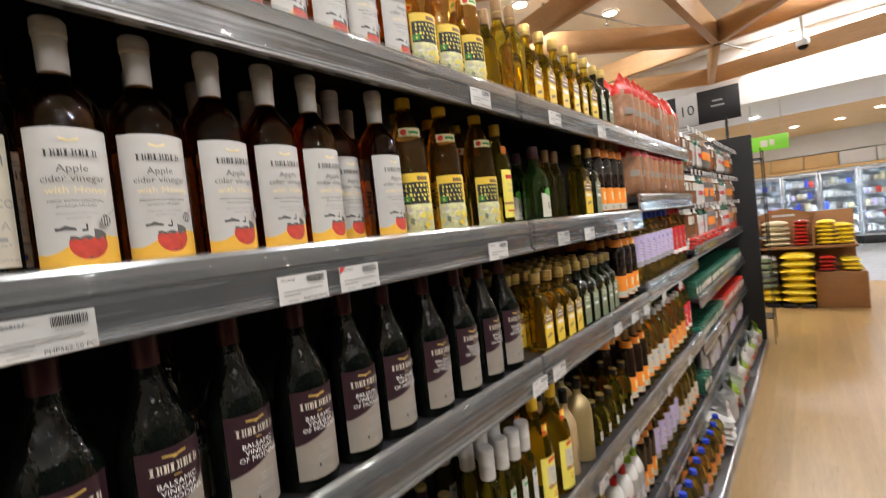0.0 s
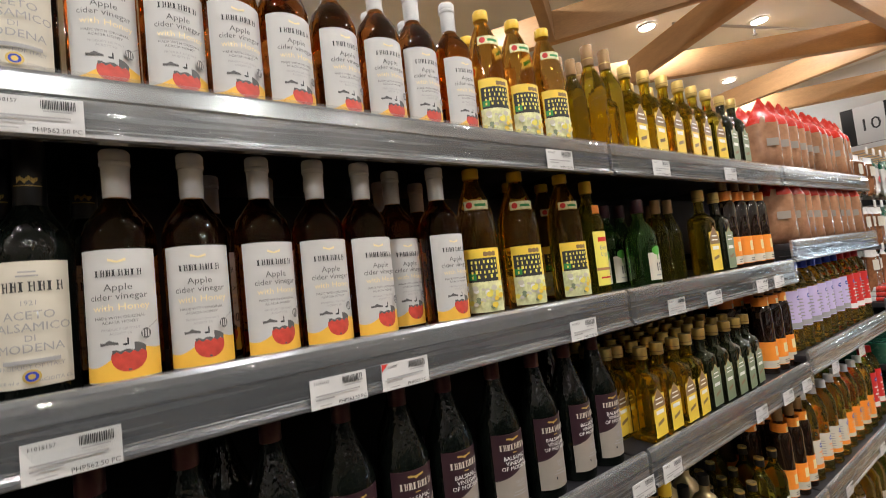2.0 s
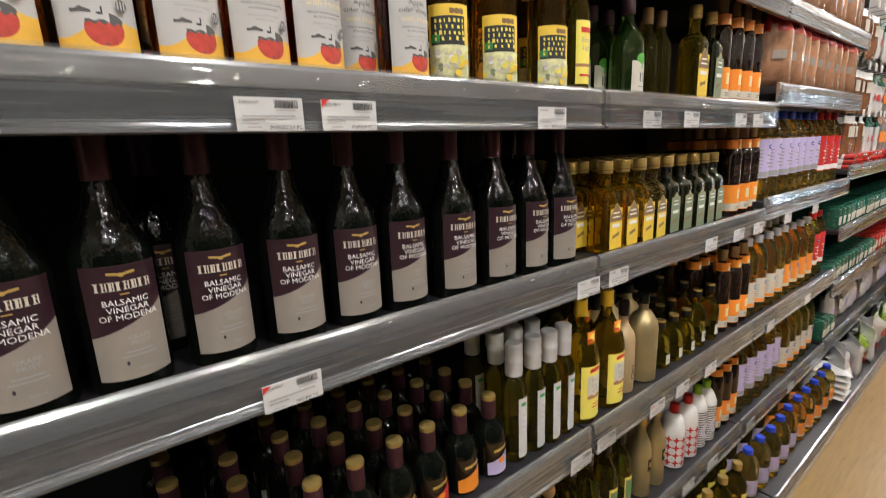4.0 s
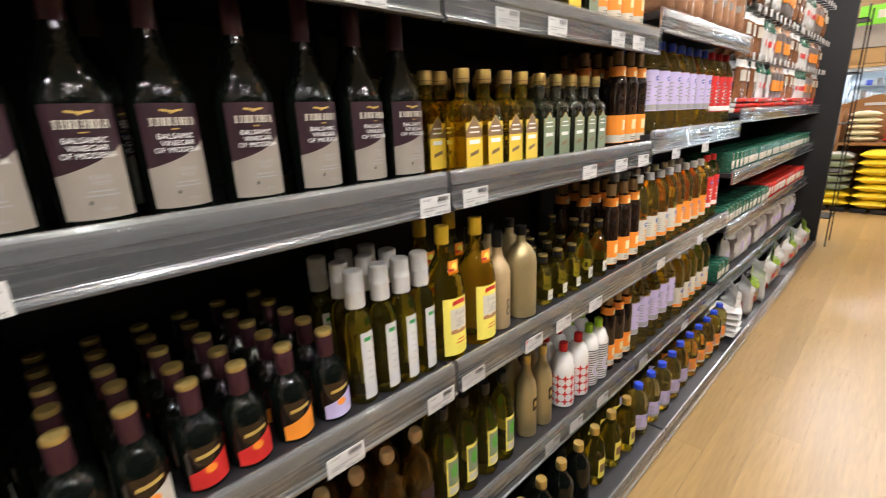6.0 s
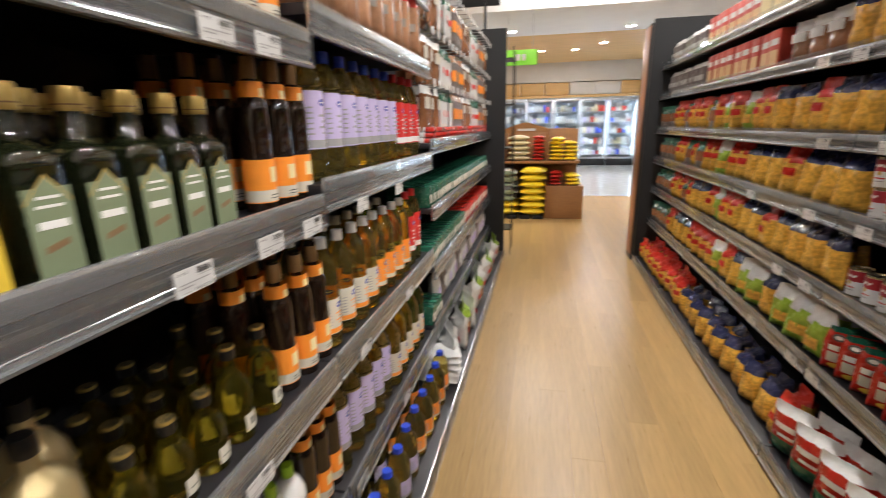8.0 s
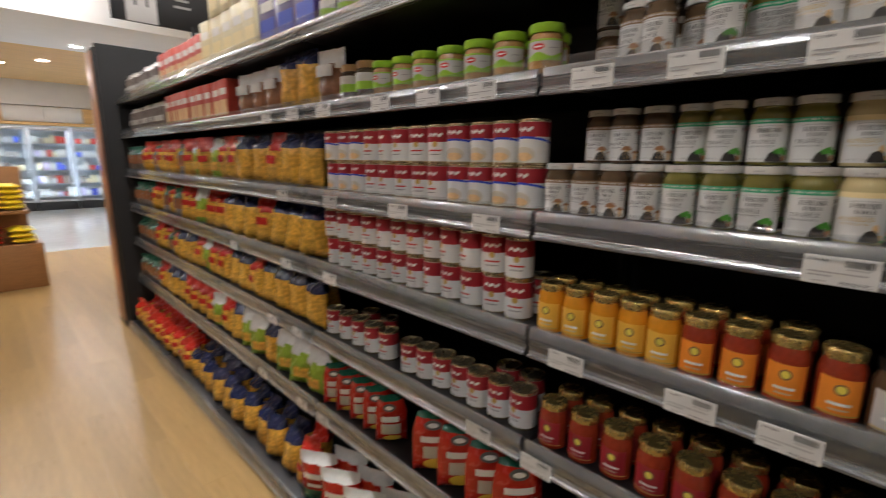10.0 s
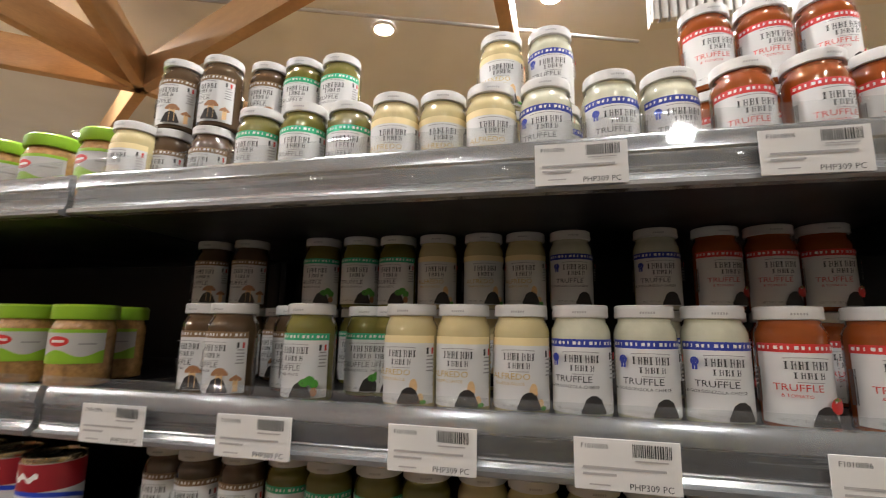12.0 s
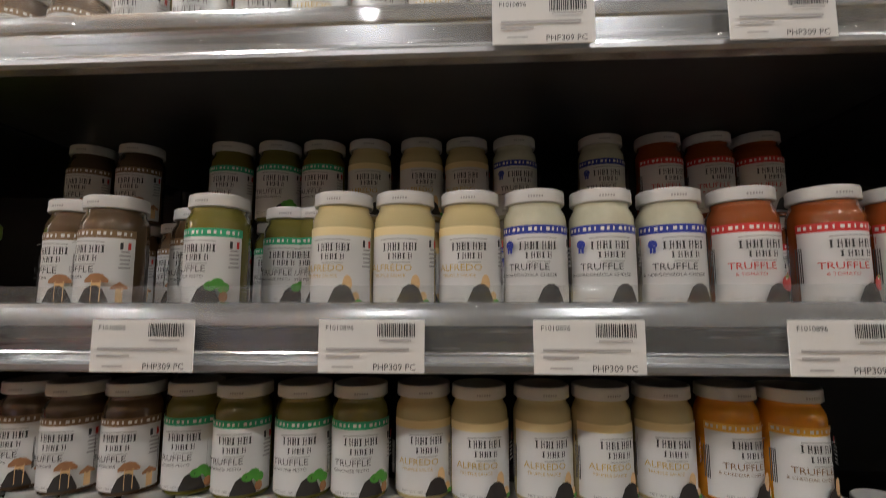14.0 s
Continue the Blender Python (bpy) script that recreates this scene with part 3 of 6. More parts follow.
for n, (a, b) in enumerate(zip(RIGHT_JOINTS, RIGHT_JOINTS[1:])):
    ob = bay("black gondola bay with clear lips, stocked with jars and cans", a, b, RIGHT, -0.889, -1.36, -0.79, 1.97, True, plexi=0.012)
    ob.matrix_basis = pose(0, b, 0, 0, 0, 180)

# end panels of the two gondola runs
for name, x0, x1 in (("left", -1.62, -0.42), ("right", 0.795, 1.93)):
    root = thing("gondola_divider", "tall black divider board closing a gondola run", "shelf divider", "gondola dividers")
    part("board", box(x0, x1, 5.43, 5.475, 0.02, 2.09, 0.004), PANEL, root)
    part("foot", box(x0 + 0.04, x1 - 0.02, 5.41, 5.5, 0.0, 0.025, 0.003), DECK, root)
# the other sides of the runs
structure("gondola_core_left", box(-1.6, -1.052, -2.85, 5.42, 0.0, 1.9), BACK)
structure("gondola_core_right", box(1.392, 1.92, -2.65, 5.43, 0.0, 1.92), BACK)
# wire rack standing behind the end panel
rack = thing("wire_rack", "black wire rack standing against the end panel", "rack")
for x, y in ((-0.36, 5.52), (-0.36, 5.8), (-0.9, 5.8)):
    p_ = part("post", lathe([(0, 0), (0.005, 0), (0.005, 1.95), (0, 1.95)], 8), BACK, rack)
    p_.location = (x, y, 0.0)
for i in range(5):
    part("wire_shelf", box(-0.9, -0.36, 5.52, 5.8, 0.25 + 0.4 * i, 0.258 + 0.4 * i), BACK, rack)
# poster banner on the end of the other run
banner = thing("end_banner", "tall printed banner with food pictures, orange and red", "banner")
part("sheet", box(0.778, 0.782, 5.5, 5.72, 0.05, 2.05, 0.001), POSTER, banner)
part("frame", box(0.783, 0.8, 5.49, 5.73, 0.0, 2.07, 0.003), SIGN_BLACK, banner)

# aisle signs on posts over the end panels
def aisle_sign(x0, words):
    root = thing("aisle_sign", "black aisle sign with a pale number plate, on a post", "sign", "aisle signs")
    part("post", box(x0 + 0.52, x0 + 0.545, 5.4755, 5.5, 1.6, 2.32, 0.003), SIGN_BLACK, root)
    part("board", box(x0, x0 + 0.66, 5.485, 5.515, 2.29, 2.62, 0.003), SIGN_BLACK, root)
    plate = part("number_plate", box(x0 + 0.09, x0 + 0.29, 5.475, 5.4845, 2.29, 2.62, 0.001), GREY_SIGN, root)
    bm, mats = printed([("text", INK, words, 0, 0, 0.15)], 0)
    num = part("number", bm, mats, plate)
    num.matrix_basis = pose(x0 + 0.19, 5.474, 2.4, 0, 0, -90)
    bm, mats = printed(bars(GREY_INK, 0, 0.03, 0.13, 2, 0.05, 0.018), 0)
    ob = part("small_print", bm, mats, root)
    ob.matrix_basis = pose(x0 + 0.47, 5.484, 2.46, 0, 0, -90)


aisle_sign(-1.15, "10")
aisle_sign(0.93, "11")
green = thing("hanging_sign", "lit green hanging sign with white print", "sign")
part("board", box(-0.78, -0.22, 9.3, 9.34, 2.22, 2.46, 0.004), LIGHT_GREEN, green)
for x in (-0.7, -0.3):
    p_ = part("hanger", lathe([(0, 0), (0.004, 0), (0.004, 0.56), (0, 0.56)], 6), ALU, green)
    p_.location = (x, 9.32, 2.45)
bm, mats = printed([("strip", WHITE_INK, -0.09, 0.0, 0.05, 0.15), ("strip", WHITE_INK, 0.03, 0.09, 0.05, 0.15)], 0)
ob = part("print", bm, mats, green)
ob.matrix_basis = pose(-0.5, 9.299, 2.24, 0, 0, -90)


# ---------------------------------------------------------------- freezers at the back
def freezer_door(x, y, turn=0.0):
    root = thing("glass_door_freezer", "upright glass-door freezer, lit inside and stocked", "freezer", "freezers")
    w, h = 0.78, 1.95
    part("back", box(0, w, 0.55, 0.6, 0.0, h), FREEZER_WHITE, root)
    for xx in (0.0, w - 0.03):
        part("side", box(xx, xx + 0.03, 0.03, 0.55, 0.0, h), FREEZER_WHITE, root)
    part("top", box(0, w, 0.0, 0.6, h, h + 0.1, 0.01), FREEZER_WHITE, root)
    part("plinth", box(0, w, 0.0, 0.55, 0.0, 0.2, 0.005), SIGN_BLACK, root)
    door = part("door", box(0.0, 0.045, -0.03, 0.0, 0.2, h, 0.004), ALU, root)
    add = part("frame", box(w - 0.045, w, -0.03, 0.0, 0.2, h, 0.004), ALU, door)
    part("frame", box(0.046, w - 0.046, -0.03, 0.0, h - 0.06, h, 0.004), ALU, door)
    part("frame", box(0.046, w - 0.046, -0.03, 0.0, 0.2, 0.25, 0.004), ALU, door)
    pane = part("pane", box(0.046, w - 0.046, -0.018, -0.012, 0.251, h - 0.061), PLEXI, door)
    part("handle", box(0.06, 0.08, -0.07, -0.05, 0.8, 1.3, 0.006), ALU, door)
    part("tube", box(0.032, 0.044, 0.005, 0.03, 0.3, h - 0.1, 0.004), FREEZER_GLOW, root)
    part("tube", box(w - 0.044, w - 0.032, 0.005, 0.03, 0.3, h - 0.1, 0.004), FREEZER_GLOW, root)
    rnd = random.Random(int(x * 10) + 3)
    for i in range(5):
        z = 0.3 + 0.32 * i
        part("shelf", box(0.035, w - 0.035, 0.08, 0.53, z, z + 0.015), ALU, root)
        u = 0.09
        while u < w - 0.16:
            ww = rnd.uniform(0.06, 0.13)
            hh = rnd.uniform(0.1, 0.22)
            part("packet", box(u, u + ww, 0.12, 0.4, z + 0.016, z + 0.016 + hh, 0.006),
                 rnd.choice((WHITE_FILM, WHITE_FILM, PAPER, FREEZER_WHITE, LILAC_LABEL, CREAM_BOX, GREY_FILM, PAPER, BLUE_CAP, RED_FILM)), root)
            u += ww + 0.012
    root.matrix_basis = pose(x, y, 0, 0, 0, turn)


for i in range(7):
    freezer_door(-3.0 + 0.8 * i, 15.9)
for i in range(4):
    freezer_door(2.75, 15.8 - 0.8 * i, -90)

# ---------------------------------------------------------------- sack display past the aisle
stand = thing("display_stand", "brown wooden display stand with a peaked header", "display stand")
part("crate", box(-0.02, 0.48, 7.42, 8.05, 0.0, 0.45, 0.008), BROWN_BOARD, stand)
part("shelf", box(-0.62, 0.42, 7.55, 8.1, 0.74, 0.775, 0.006), BROWN_BOARD, stand)
part("side_board", box(-0.62, -0.59, 7.55, 8.1, 0.0, 1.16, 0.004), BROWN_BOARD, stand)
part("side_board", box(-0.02, 0.01, 7.57, 8.1, 0.776, 1.16, 0.004), BROWN_BOARD, stand)
part("back_board", box(-0.62, 0.42, 8.101, 8.13, 0.0, 1.2, 0.004), BROWN_BOARD, stand)
bm = bmesh.new()
f = [bm.verts.new(p) for p in ((-0.62, 7.53, 1.16), (0.02, 7.53, 1.16), (0.02, 7.53, 1.2), (-0.28, 7.53, 1.29), (-0.34, 7.53, 1.29), (-0.62, 7.53, 1.2))]
g = [bm.verts.new(v.co + Vector((0, 0.03, 0))) for v in f]
bm.faces.new(f), bm.faces.new(g[::-1])
for i in range(6):
    bm.faces.new((f[i], g[i], g[(i + 1) % 6], f[(i + 1) % 6]))
bmesh.ops.recalc_face_normals(bm, faces=bm.faces)
header = part("header", bm, BROWN_BOARD, stand)
part("plate", box(-0.42, -0.18, 7.525, 7.529, 1.18, 1.21), PAPER, header)


def pillow(w, h, d, seed=0, nx=12, nz=11, crumple=0.12, seal=0.0, taper=0.0):
    """A filled bag, w wide along y, h high, d thick along x, standing on z = 0. seal: share of the height that is flat at the top."""
    rnd = random.Random(seed)
    bm = bmesh.new()
    off = rnd.uniform(0, 50)
    sides = []
    for s in (1, -1):
        grid = []
        for k in range(nz + 1):
            line = []
            for i in range(nx + 1):
                u, v = -1 + 2 * i / nx, k / nz
                fat = (1 - abs(u) ** 3.2) * (1 - abs(2 * v - 1) ** 5) ** 0.6
                if seal and v > 1 - seal:
                    fat *= 0.16
                bump = (noise.noise(Vector((u * 1.7 + off, v * 2.6, s * 3.0))) + 0.6 * noise.noise(Vector((u * 4.5 + off, v * 6.0, s * 5.0)))) * crumple
                x = s * (d / 2) * max(0.02, fat + bump * fat)
                y = u * w / 2 * (1 - taper * max(0.0, (v - 0.66) / 0.34)) * (1 - 0.05 * fat + 0.03 * noise.noise(Vector((v * 4, off, s))))
                line.append(bm.verts.new((x, y, v * h + 0.004 * noise.noise(Vector((u * 3, off, v))) * (0 < v))))
            grid.append(line)
        for k in range(nz):
            for i in range(nx):
                q = (grid[k][i], grid[k][i + 1], grid[k + 1][i + 1], grid[k + 1][i])
                bm.faces.new(q if s > 0 else q[::-1])
        sides.append(grid)
    a, b = sides
    rim_a = a[0][:] + [l[-1] for l in a[1:]] + a[-1][-2::-1] + [l[0] for l in a[-2:0:-1]]
    rim_b = b[0][:] + [l[-1] for l in b[1:]] + b[-1][-2::-1] + [l[0] for l in b[-2:0:-1]]
    for i in range(len(rim_a)):
        j = (i + 1) % len(rim_a)
        bm.faces.new((rim_a[i], rim_b[i], rim_b[j], rim_a[j]))
    bmesh.ops.recalc_face_normals(bm, faces=bm.faces)
    return bm


def sack(name, label, group, mat, band, w, h, d, seed):
    """A sack lying on its back, its end to the front (-y)."""
    root = thing(name, label, "sack", group)
    bm = pillow(w, d, h, seed, crumple=0.18)
    bmesh.ops.rotate(bm, verts=bm.verts, cent=(0, 0, 0), matrix=Matrix.Rotation(radians(90), 3, "Y"))
    bmesh.ops.rotate(bm, verts=bm.verts, cent=(0, 0, 0), matrix=Matrix.Rotation(radians(90), 3, "Z"))
    for v in bm.verts:
        v.co.z += h / 2
    part("body", bm, mat, root, degrees=75)
    if band:
        bm = pillow(w * 0.96, d * 0.1, h * 0.72, seed + 1)
        bmesh.ops.rotate(bm, verts=bm.verts, cent=(0, 0, 0), matrix=Matrix.Rotation(radians(90), 3, "Y"))
        bmesh.ops.rotate(bm, verts=bm.verts, cent=(0, 0, 0), matrix=Matrix.Rotation(radians(90), 3, "Z"))
        lo = min(v.co.y for v in bm.verts)
        for v in bm.verts:
            v.co.z += h / 2
            v.co.y -= lo
        ob = part("printed_end", bm, band, root)
    lo = min((c.bound_box[i][1] for c in root.children for i in range(8)))
    for c in root.children:
        c.location.y = -min(c.bound_box[i][1] for i in range(8)) - (0.012 if c.name.startswith("printed_end") else 0)
    return root


yellow = sack("rice_sack", "yellow plastic rice sack with red print, in a stack", "rice sacks", YELLOW_FILM, None, 0.35, 0.1, 0.5, 3)
stock(yellow, [(-0.19, 7.32, 0.05 + 0.092 * i) for i in range(7)], sway=3)
greens = sack("rice_sack", "green and white rice sack in a stack", "rice sacks", WHITE_FILM, OLIVE_LABEL, 0.3, 0.09, 0.5, 5)
stock(greens, [(-0.55, 7.34, 0.24 + 0.085 * i) for i in range(5)], sway=3)
stock(yellow, [(-0.55, 7.34, 0.05 + 0.092 * i) for i in range(2)], sway=3, seed=8)
pale = sack("rice_sack", "small pale rice sack on the display shelf", "small rice sacks", CREAM_BOX, None, 0.3, 0.07, 0.36, 7)
stock(pale, [(-0.4, 7.58, 0.776 + 0.068 * i) for i in range(5)], sway=3)
maroon = sack("rice_sack", "small dark red rice sack on the display shelf", "small rice sacks", RED_FILM, None, 0.17, 0.05, 0.36, 9)
stock(maroon, [(-0.13, 7.58, 0.776 + 0.048 * i) for i in range(7)], sway=3)
small = sack("rice_sack", "small yellow rice sack on the display stand", "small rice sacks", YELLOW_FILM, None, 0.19, 0.055, 0.36, 11)
stock(small, [(0.12, 7.58, 0.776 + 0.052 * i) for i in range(6)] + [(0.3, 7.58, 0.776 + 0.052 * i) for i in range(5)] + [(0.34, 7.45, 0.452 + 0.052 * i) for i in range(3)], sway=5)
stock(maroon, [(0.11, 7.45, 0.452 + 0.048 * i) for i in range(4)], sway=4, seed=4)
pallet = thing("low_pallet", "low black pallet under the rice sacks", "pallet")
for k in range(4):
    part("board", box(-0.72 + 0.18 * k, -0.58 + 0.18 * k, 7.34, 7.85, 0.0, 0.05, 0.004), DECK, pallet)


# ---------------------------------------------------------------- bottles of the long wall of oils and vinegars
def cap_profile(r, z0, z1):
    return [(0, z0), (r * 0.96, z0), (r, z0 + 0.002), (r, z1 - 0.003), (r * 0.94, z1), (0, z1)]


def slim_body(r, shoulder, neck, neck_z, top, foot=0.004):
    """A round bottle: straight to the shoulder, curving in to the neck."""
    mid = (shoulder + neck_z) / 2
    return [(0, 0.003), (r * 0.8, 0.0), (r * 0.97, 0.002), (r, foot + 0.004), (r, shoulder), (r * 0.97, shoulder + 0.1 * (neck_z - shoulder)),
            (r * 0.82 + neck * 0.18, shoulder + 0.35 * (neck_z - shoulder)), (r * 0.45 + neck * 0.55, mid + 0.12 * (neck_z - shoulder)), (neck * 1.1, neck_z - 0.004), (neck, neck_z + 0.004), (neck, top), (0, top)]


R_C = 0.0368
cider_print = [
    ("strip", AMBER_PRINT, -0.0405, 0.0405, 0.0105, lambda u: 0.037 + 0.22 * u + 0.005 * math.sin(u * 95 + 0.8)),
    ("disc", APPLE_RED, 0.006, 0.0345, 0.0165, 0.0158), ("strip", WHITE_LABEL, -0.0095, 0.0215, 0.0405, lambda u: 0.0425 + 0.0085 * max(0.0, 1 - ((u - 0.006) / 0.0158) ** 2) ** 0.5),
    ("strip", DARK_INK, -0.009, 0.0215, lambda u: 0.0395 + 0.0016 * math.sin(u * 800), lambda u: 0.0425 + 0.0012 * math.sin(u * 1100)), ("strip", DARK_INK, 0.011, 0.022, 0.0415, lambda u: 0.0425 + 0.0075 * max(0.0, 1 - ((u - 0.006) / 0.0165) ** 2) ** 0.5),
    ("disc", DARK_INK, 0.006, 0.021, 0.0016, 0.0012), ("strip", INK, 0.0048, 0.0062, 0.0475, 0.055), ("disc", INK, 0.0035, 0.0485, 0.0028, 0.0012),
    ("strip", DARK_INK, -0.02, -0.003, lambda u: 0.0495 - 0.12 * abs(u + 0.0115), lambda u: 0.0535 - 0.26 * abs(u + 0.0115) + 0.0008 * math.sin(u * 900)),
    ("strip", PALE_GOLD, -0.008, 0.008, lambda u: 0.137 + 0.25 * abs(u), lambda u: 0.139 + 0.38 * abs(u)),
    *strokes(INK, 8, -0.0205, 0.0054, 0.1225, 0.1295, 0.0014),
    ("text", DARK_INK, "Apple", 0, 0.107, 0.0104), ("text", DARK_INK, "cider vinegar", 0, 0.0972, 0.0098), ("text", PALE_GOLD, "with Honey", 0.002, 0.0855, 0.0105),
    ("text", DARK_INK, "MADE WITH ORIGINAL", 0, 0.0765, 0.0042), ("text", DARK_INK, "ACACIA HONEY", 0, 0.0715, 0.0042), ("text", GREY_INK, "PRODUCT OF ITALY", 0, 0.064, 0.0036), ("text", GREY_INK, "ACIDITY 5%", 0, 0.0595, 0.0036),
    ("strip", GREY_INK, 0.0245, 0.0345, lambda u: 0.0625 + 0.75 * (u - 0.0245), lambda u: 0.0637 + 0.75 * (u - 0.0245)), ("disc", DARK_INK, 0.0215, 0.0575, 0.0048, 0.006),
    *[("strip", WHITE_LABEL, 0.018 + 0.0026 * i, 0.0192 + 0.0026 * i, 0.0535, 0.0615) for i in range(3)],
]
cider = bottle("vinegar_bottle", "amber cider vinegar bottle with white label and white cap", "bottle", "cider vinegar bottles",
               slim_body(R_C, 0.168, 0.0125, 0.215, 0.262), CIDER, [("cap", [(0, 0.214), (0.0132, 0.214), (0.0138, 0.216), (0.0142, 0.251), (0.0155, 0.2525), (0.0158, 0.256), (0.0148, 0.2575), (0.0155, 0.2595), (0.0155, 0.268), (0.0135, 0.271), (0, 0.271)], WHITE_CAP)],
               [("label", R_C, 0.0405, 0.01, 0.152, WHITE_LABEL, cider_print)], 26)
FX = -0.622
stock(cider, row([0.143, 0.218, 0.29, 0.364, 0.443, 0.524, 0.598, 0.679], FX, 1.79) + row([0.25, 0.33, 0.4, 0.48, 0.56, 0.64], FX - 0.09, 1.79)
      + row([0.149, 0.225, 0.305, 0.382, 0.458, 0.597], FX + 0.01, 1.464) + [(FX - 0.022, 0.53, 1.464)] + row([0.26, 0.34, 0.42, 0.55, 0.63], FX - 0.1, 1.464), sway=7)

aceto = bottle("vinegar_bottle", "dark balsamic bottle with large pale label and black foil", "bottle", "dark balsamic bottles",
               slim_body(0.036, 0.158, 0.0125, 0.212, 0.262), BLACK_GLASS, [("foil", cap_profile(0.0145, 0.205, 0.28), BLACK_CAP)],
               [("label", 0.036, 0.036, 0.018, 0.145, CREAM_LABEL, [*strokes(INK, 8, -0.028, 0.0072, 0.114, 0.124, 0.0017),
                 ("text", GREY_INK, "1921", 0, 0.1, 0.007), ("text", GREY_INK, "ACETO", 0, 0.086, 0.012), ("text", GREY_INK, "BALSAMICO", 0, 0.074, 0.012), ("text", GREY_INK, "DI", 0, 0.064, 0.009), ("text", GREY_INK, "MODENA", 0, 0.053, 0.012),
                 ("strip", GREY_INK, -0.022, 0.022, 0.042, 0.046), ("text", GREY_INK, "PRODUCT OF ITALY", 0, 0.037, 0.0055), ("disc", GOLD_INK, 0, 0.029, 0.007, 0.007), ("disc", BLUE_INK, 0, 0.029, 0.005, 0.005), ("disc", GOLD_INK, 0, 0.029, 0.0028, 0.0028),
                 ("text", GREY_INK, "500 ml e", -0.018, 0.023, 0.005), ("text", GREY_INK, "ACIDITA 6%", 0.018, 0.023, 0.005)] + bars(GREY_INK, 0, 0.133, 0.018, 2, 0.004, 0.0016)),
                ("neck_print", 0.0146, 0.014, 0.228, 0.24, BLACK_CAP, [("strip", GOLD_INK, -0.009, 0.009, lambda u: 0.232 + 0.002 * math.sin(u * 900), lambda u: 0.237 + 0.002 * math.sin(u * 700)), ("strip", GOLD_INK, -0.013, 0.013, 0.2275, 0.2283)])], 24)
stock(aceto, row([-0.09, -0.01, 0.068], FX, 1.79) + row([-0.09, -0.01, 0.072], FX, 1.464) + row([0.03, 0.11], FX - 0.09, 1.464), sway=4)

balsamic_print = [
    ("strip", PLUM_LABEL, -0.0395, 0.0395, lambda u: 0.083 + 0.42 * u + 3.0 * u * u, 0.15),
    ("strip", GOLD_INK, -0.013, 0.013, lambda u: 0.1385 + 0.16 * abs(u), lambda u: 0.1405 + 0.42 * abs(u) - 18 * u * u), ("disc", GOLD_INK, 0, 0.1395, 0.003, 0.0022),
    *strokes(CREAM_LABEL, 8, -0.0255, 0.0066, 0.123, 0.1325, 0.0021), ("strip", GOLD_INK, -0.004, 0.004, 0.118, 0.1192),
    ("text", WHITE_INK, "BALSAMIC", 0, 0.107, 0.0092), ("text", WHITE_INK, "VINEGAR", 0.001, 0.0985, 0.0092), ("text", WHITE_INK, "OF MODENA", 0.001, 0.09, 0.0092),
    ("text", GREY_INK, "GRAPE", 0.006, 0.0665, 0.007), ("text", GREY_INK, "MUST", 0.006, 0.0595, 0.007)] + bars(GREY_INK, 0.004, 0.052, 0.034, 2, 0.005, 0.0014) + [("disc", INK, -0.008, 0.04, 0.0014, 0.0026), ("text", GREY_INK, "500 ml", 0.008, 0.03, 0.005)]
balsamic = bottle("vinegar_bottle", "black balsamic vinegar bottle with plum and beige label", "bottle", "balsamic vinegar bottles",
                  [(0, 0.003), (0.03, 0), (0.04, 0.002), (0.0415, 0.008), (0.0415, 0.15), (0.0398, 0.163), (0.0325, 0.184), (0.022, 0.208), (0.016, 0.23), (0.0135, 0.242), (0.013, 0.262), (0, 0.262)], BLACK_GLASS,
                  [("foil", cap_profile(0.0145, 0.238, 0.302), PLUM_CAP)], [("label", 0.0416, 0.0395, 0.02, 0.15, BEIGE_LABEL, balsamic_print)], 26)
BAL = [-0.085, 0.012, 0.106, 0.199, 0.298, 0.4, 0.494, 0.582, 0.686, 0.79, 0.889, 0.982]
stock(balsamic, row(BAL, FX - 0.004, 1.114) + row([0.25, 0.54, 0.94], FX - 0.1, 1.114), sway=6)

pick = random.Random(12)
pear_print = [("strip", YELLOW_LABEL, -0.035, 0.035, 0.066, 0.125), ("strip", INK, -0.031, 0.026, 0.066, 0.108), ("strip", BROWN_LABEL, 0.0, 0.024, lambda u: 0.111 + 0.001 * math.sin(u * 900), lambda u: 0.1185 + 0.0012 * math.sin(u * 700)), ("strip", GREEN_INK, -0.03, -0.016, 0.07, 0.082)]
for z, n in ((0.0985, 7), (0.0895, 6), (0.0805, 7), (0.072, 5)):
    pear_print += [("strip", LEMON_LABEL, u, u + pick.uniform(0.0022, 0.0046), z, z + pick.uniform(0.0042, 0.0062)) for u in np.linspace(-0.024, 0.02, n)]
for k in range(30):
    u, z, q = pick.uniform(-0.029, 0.029), pick.uniform(0.019, 0.058), pick.uniform(0.0035, 0.0075)
    pear_print.append(("disc", pick.choice((CREAM_LABEL, WHITE_INK, LEMON_LABEL, YELLOW_LABEL, BLOSSOM, CREAM_LABEL, OLIVE_LABEL)), u, z, q * 0.8, q * 0.7))
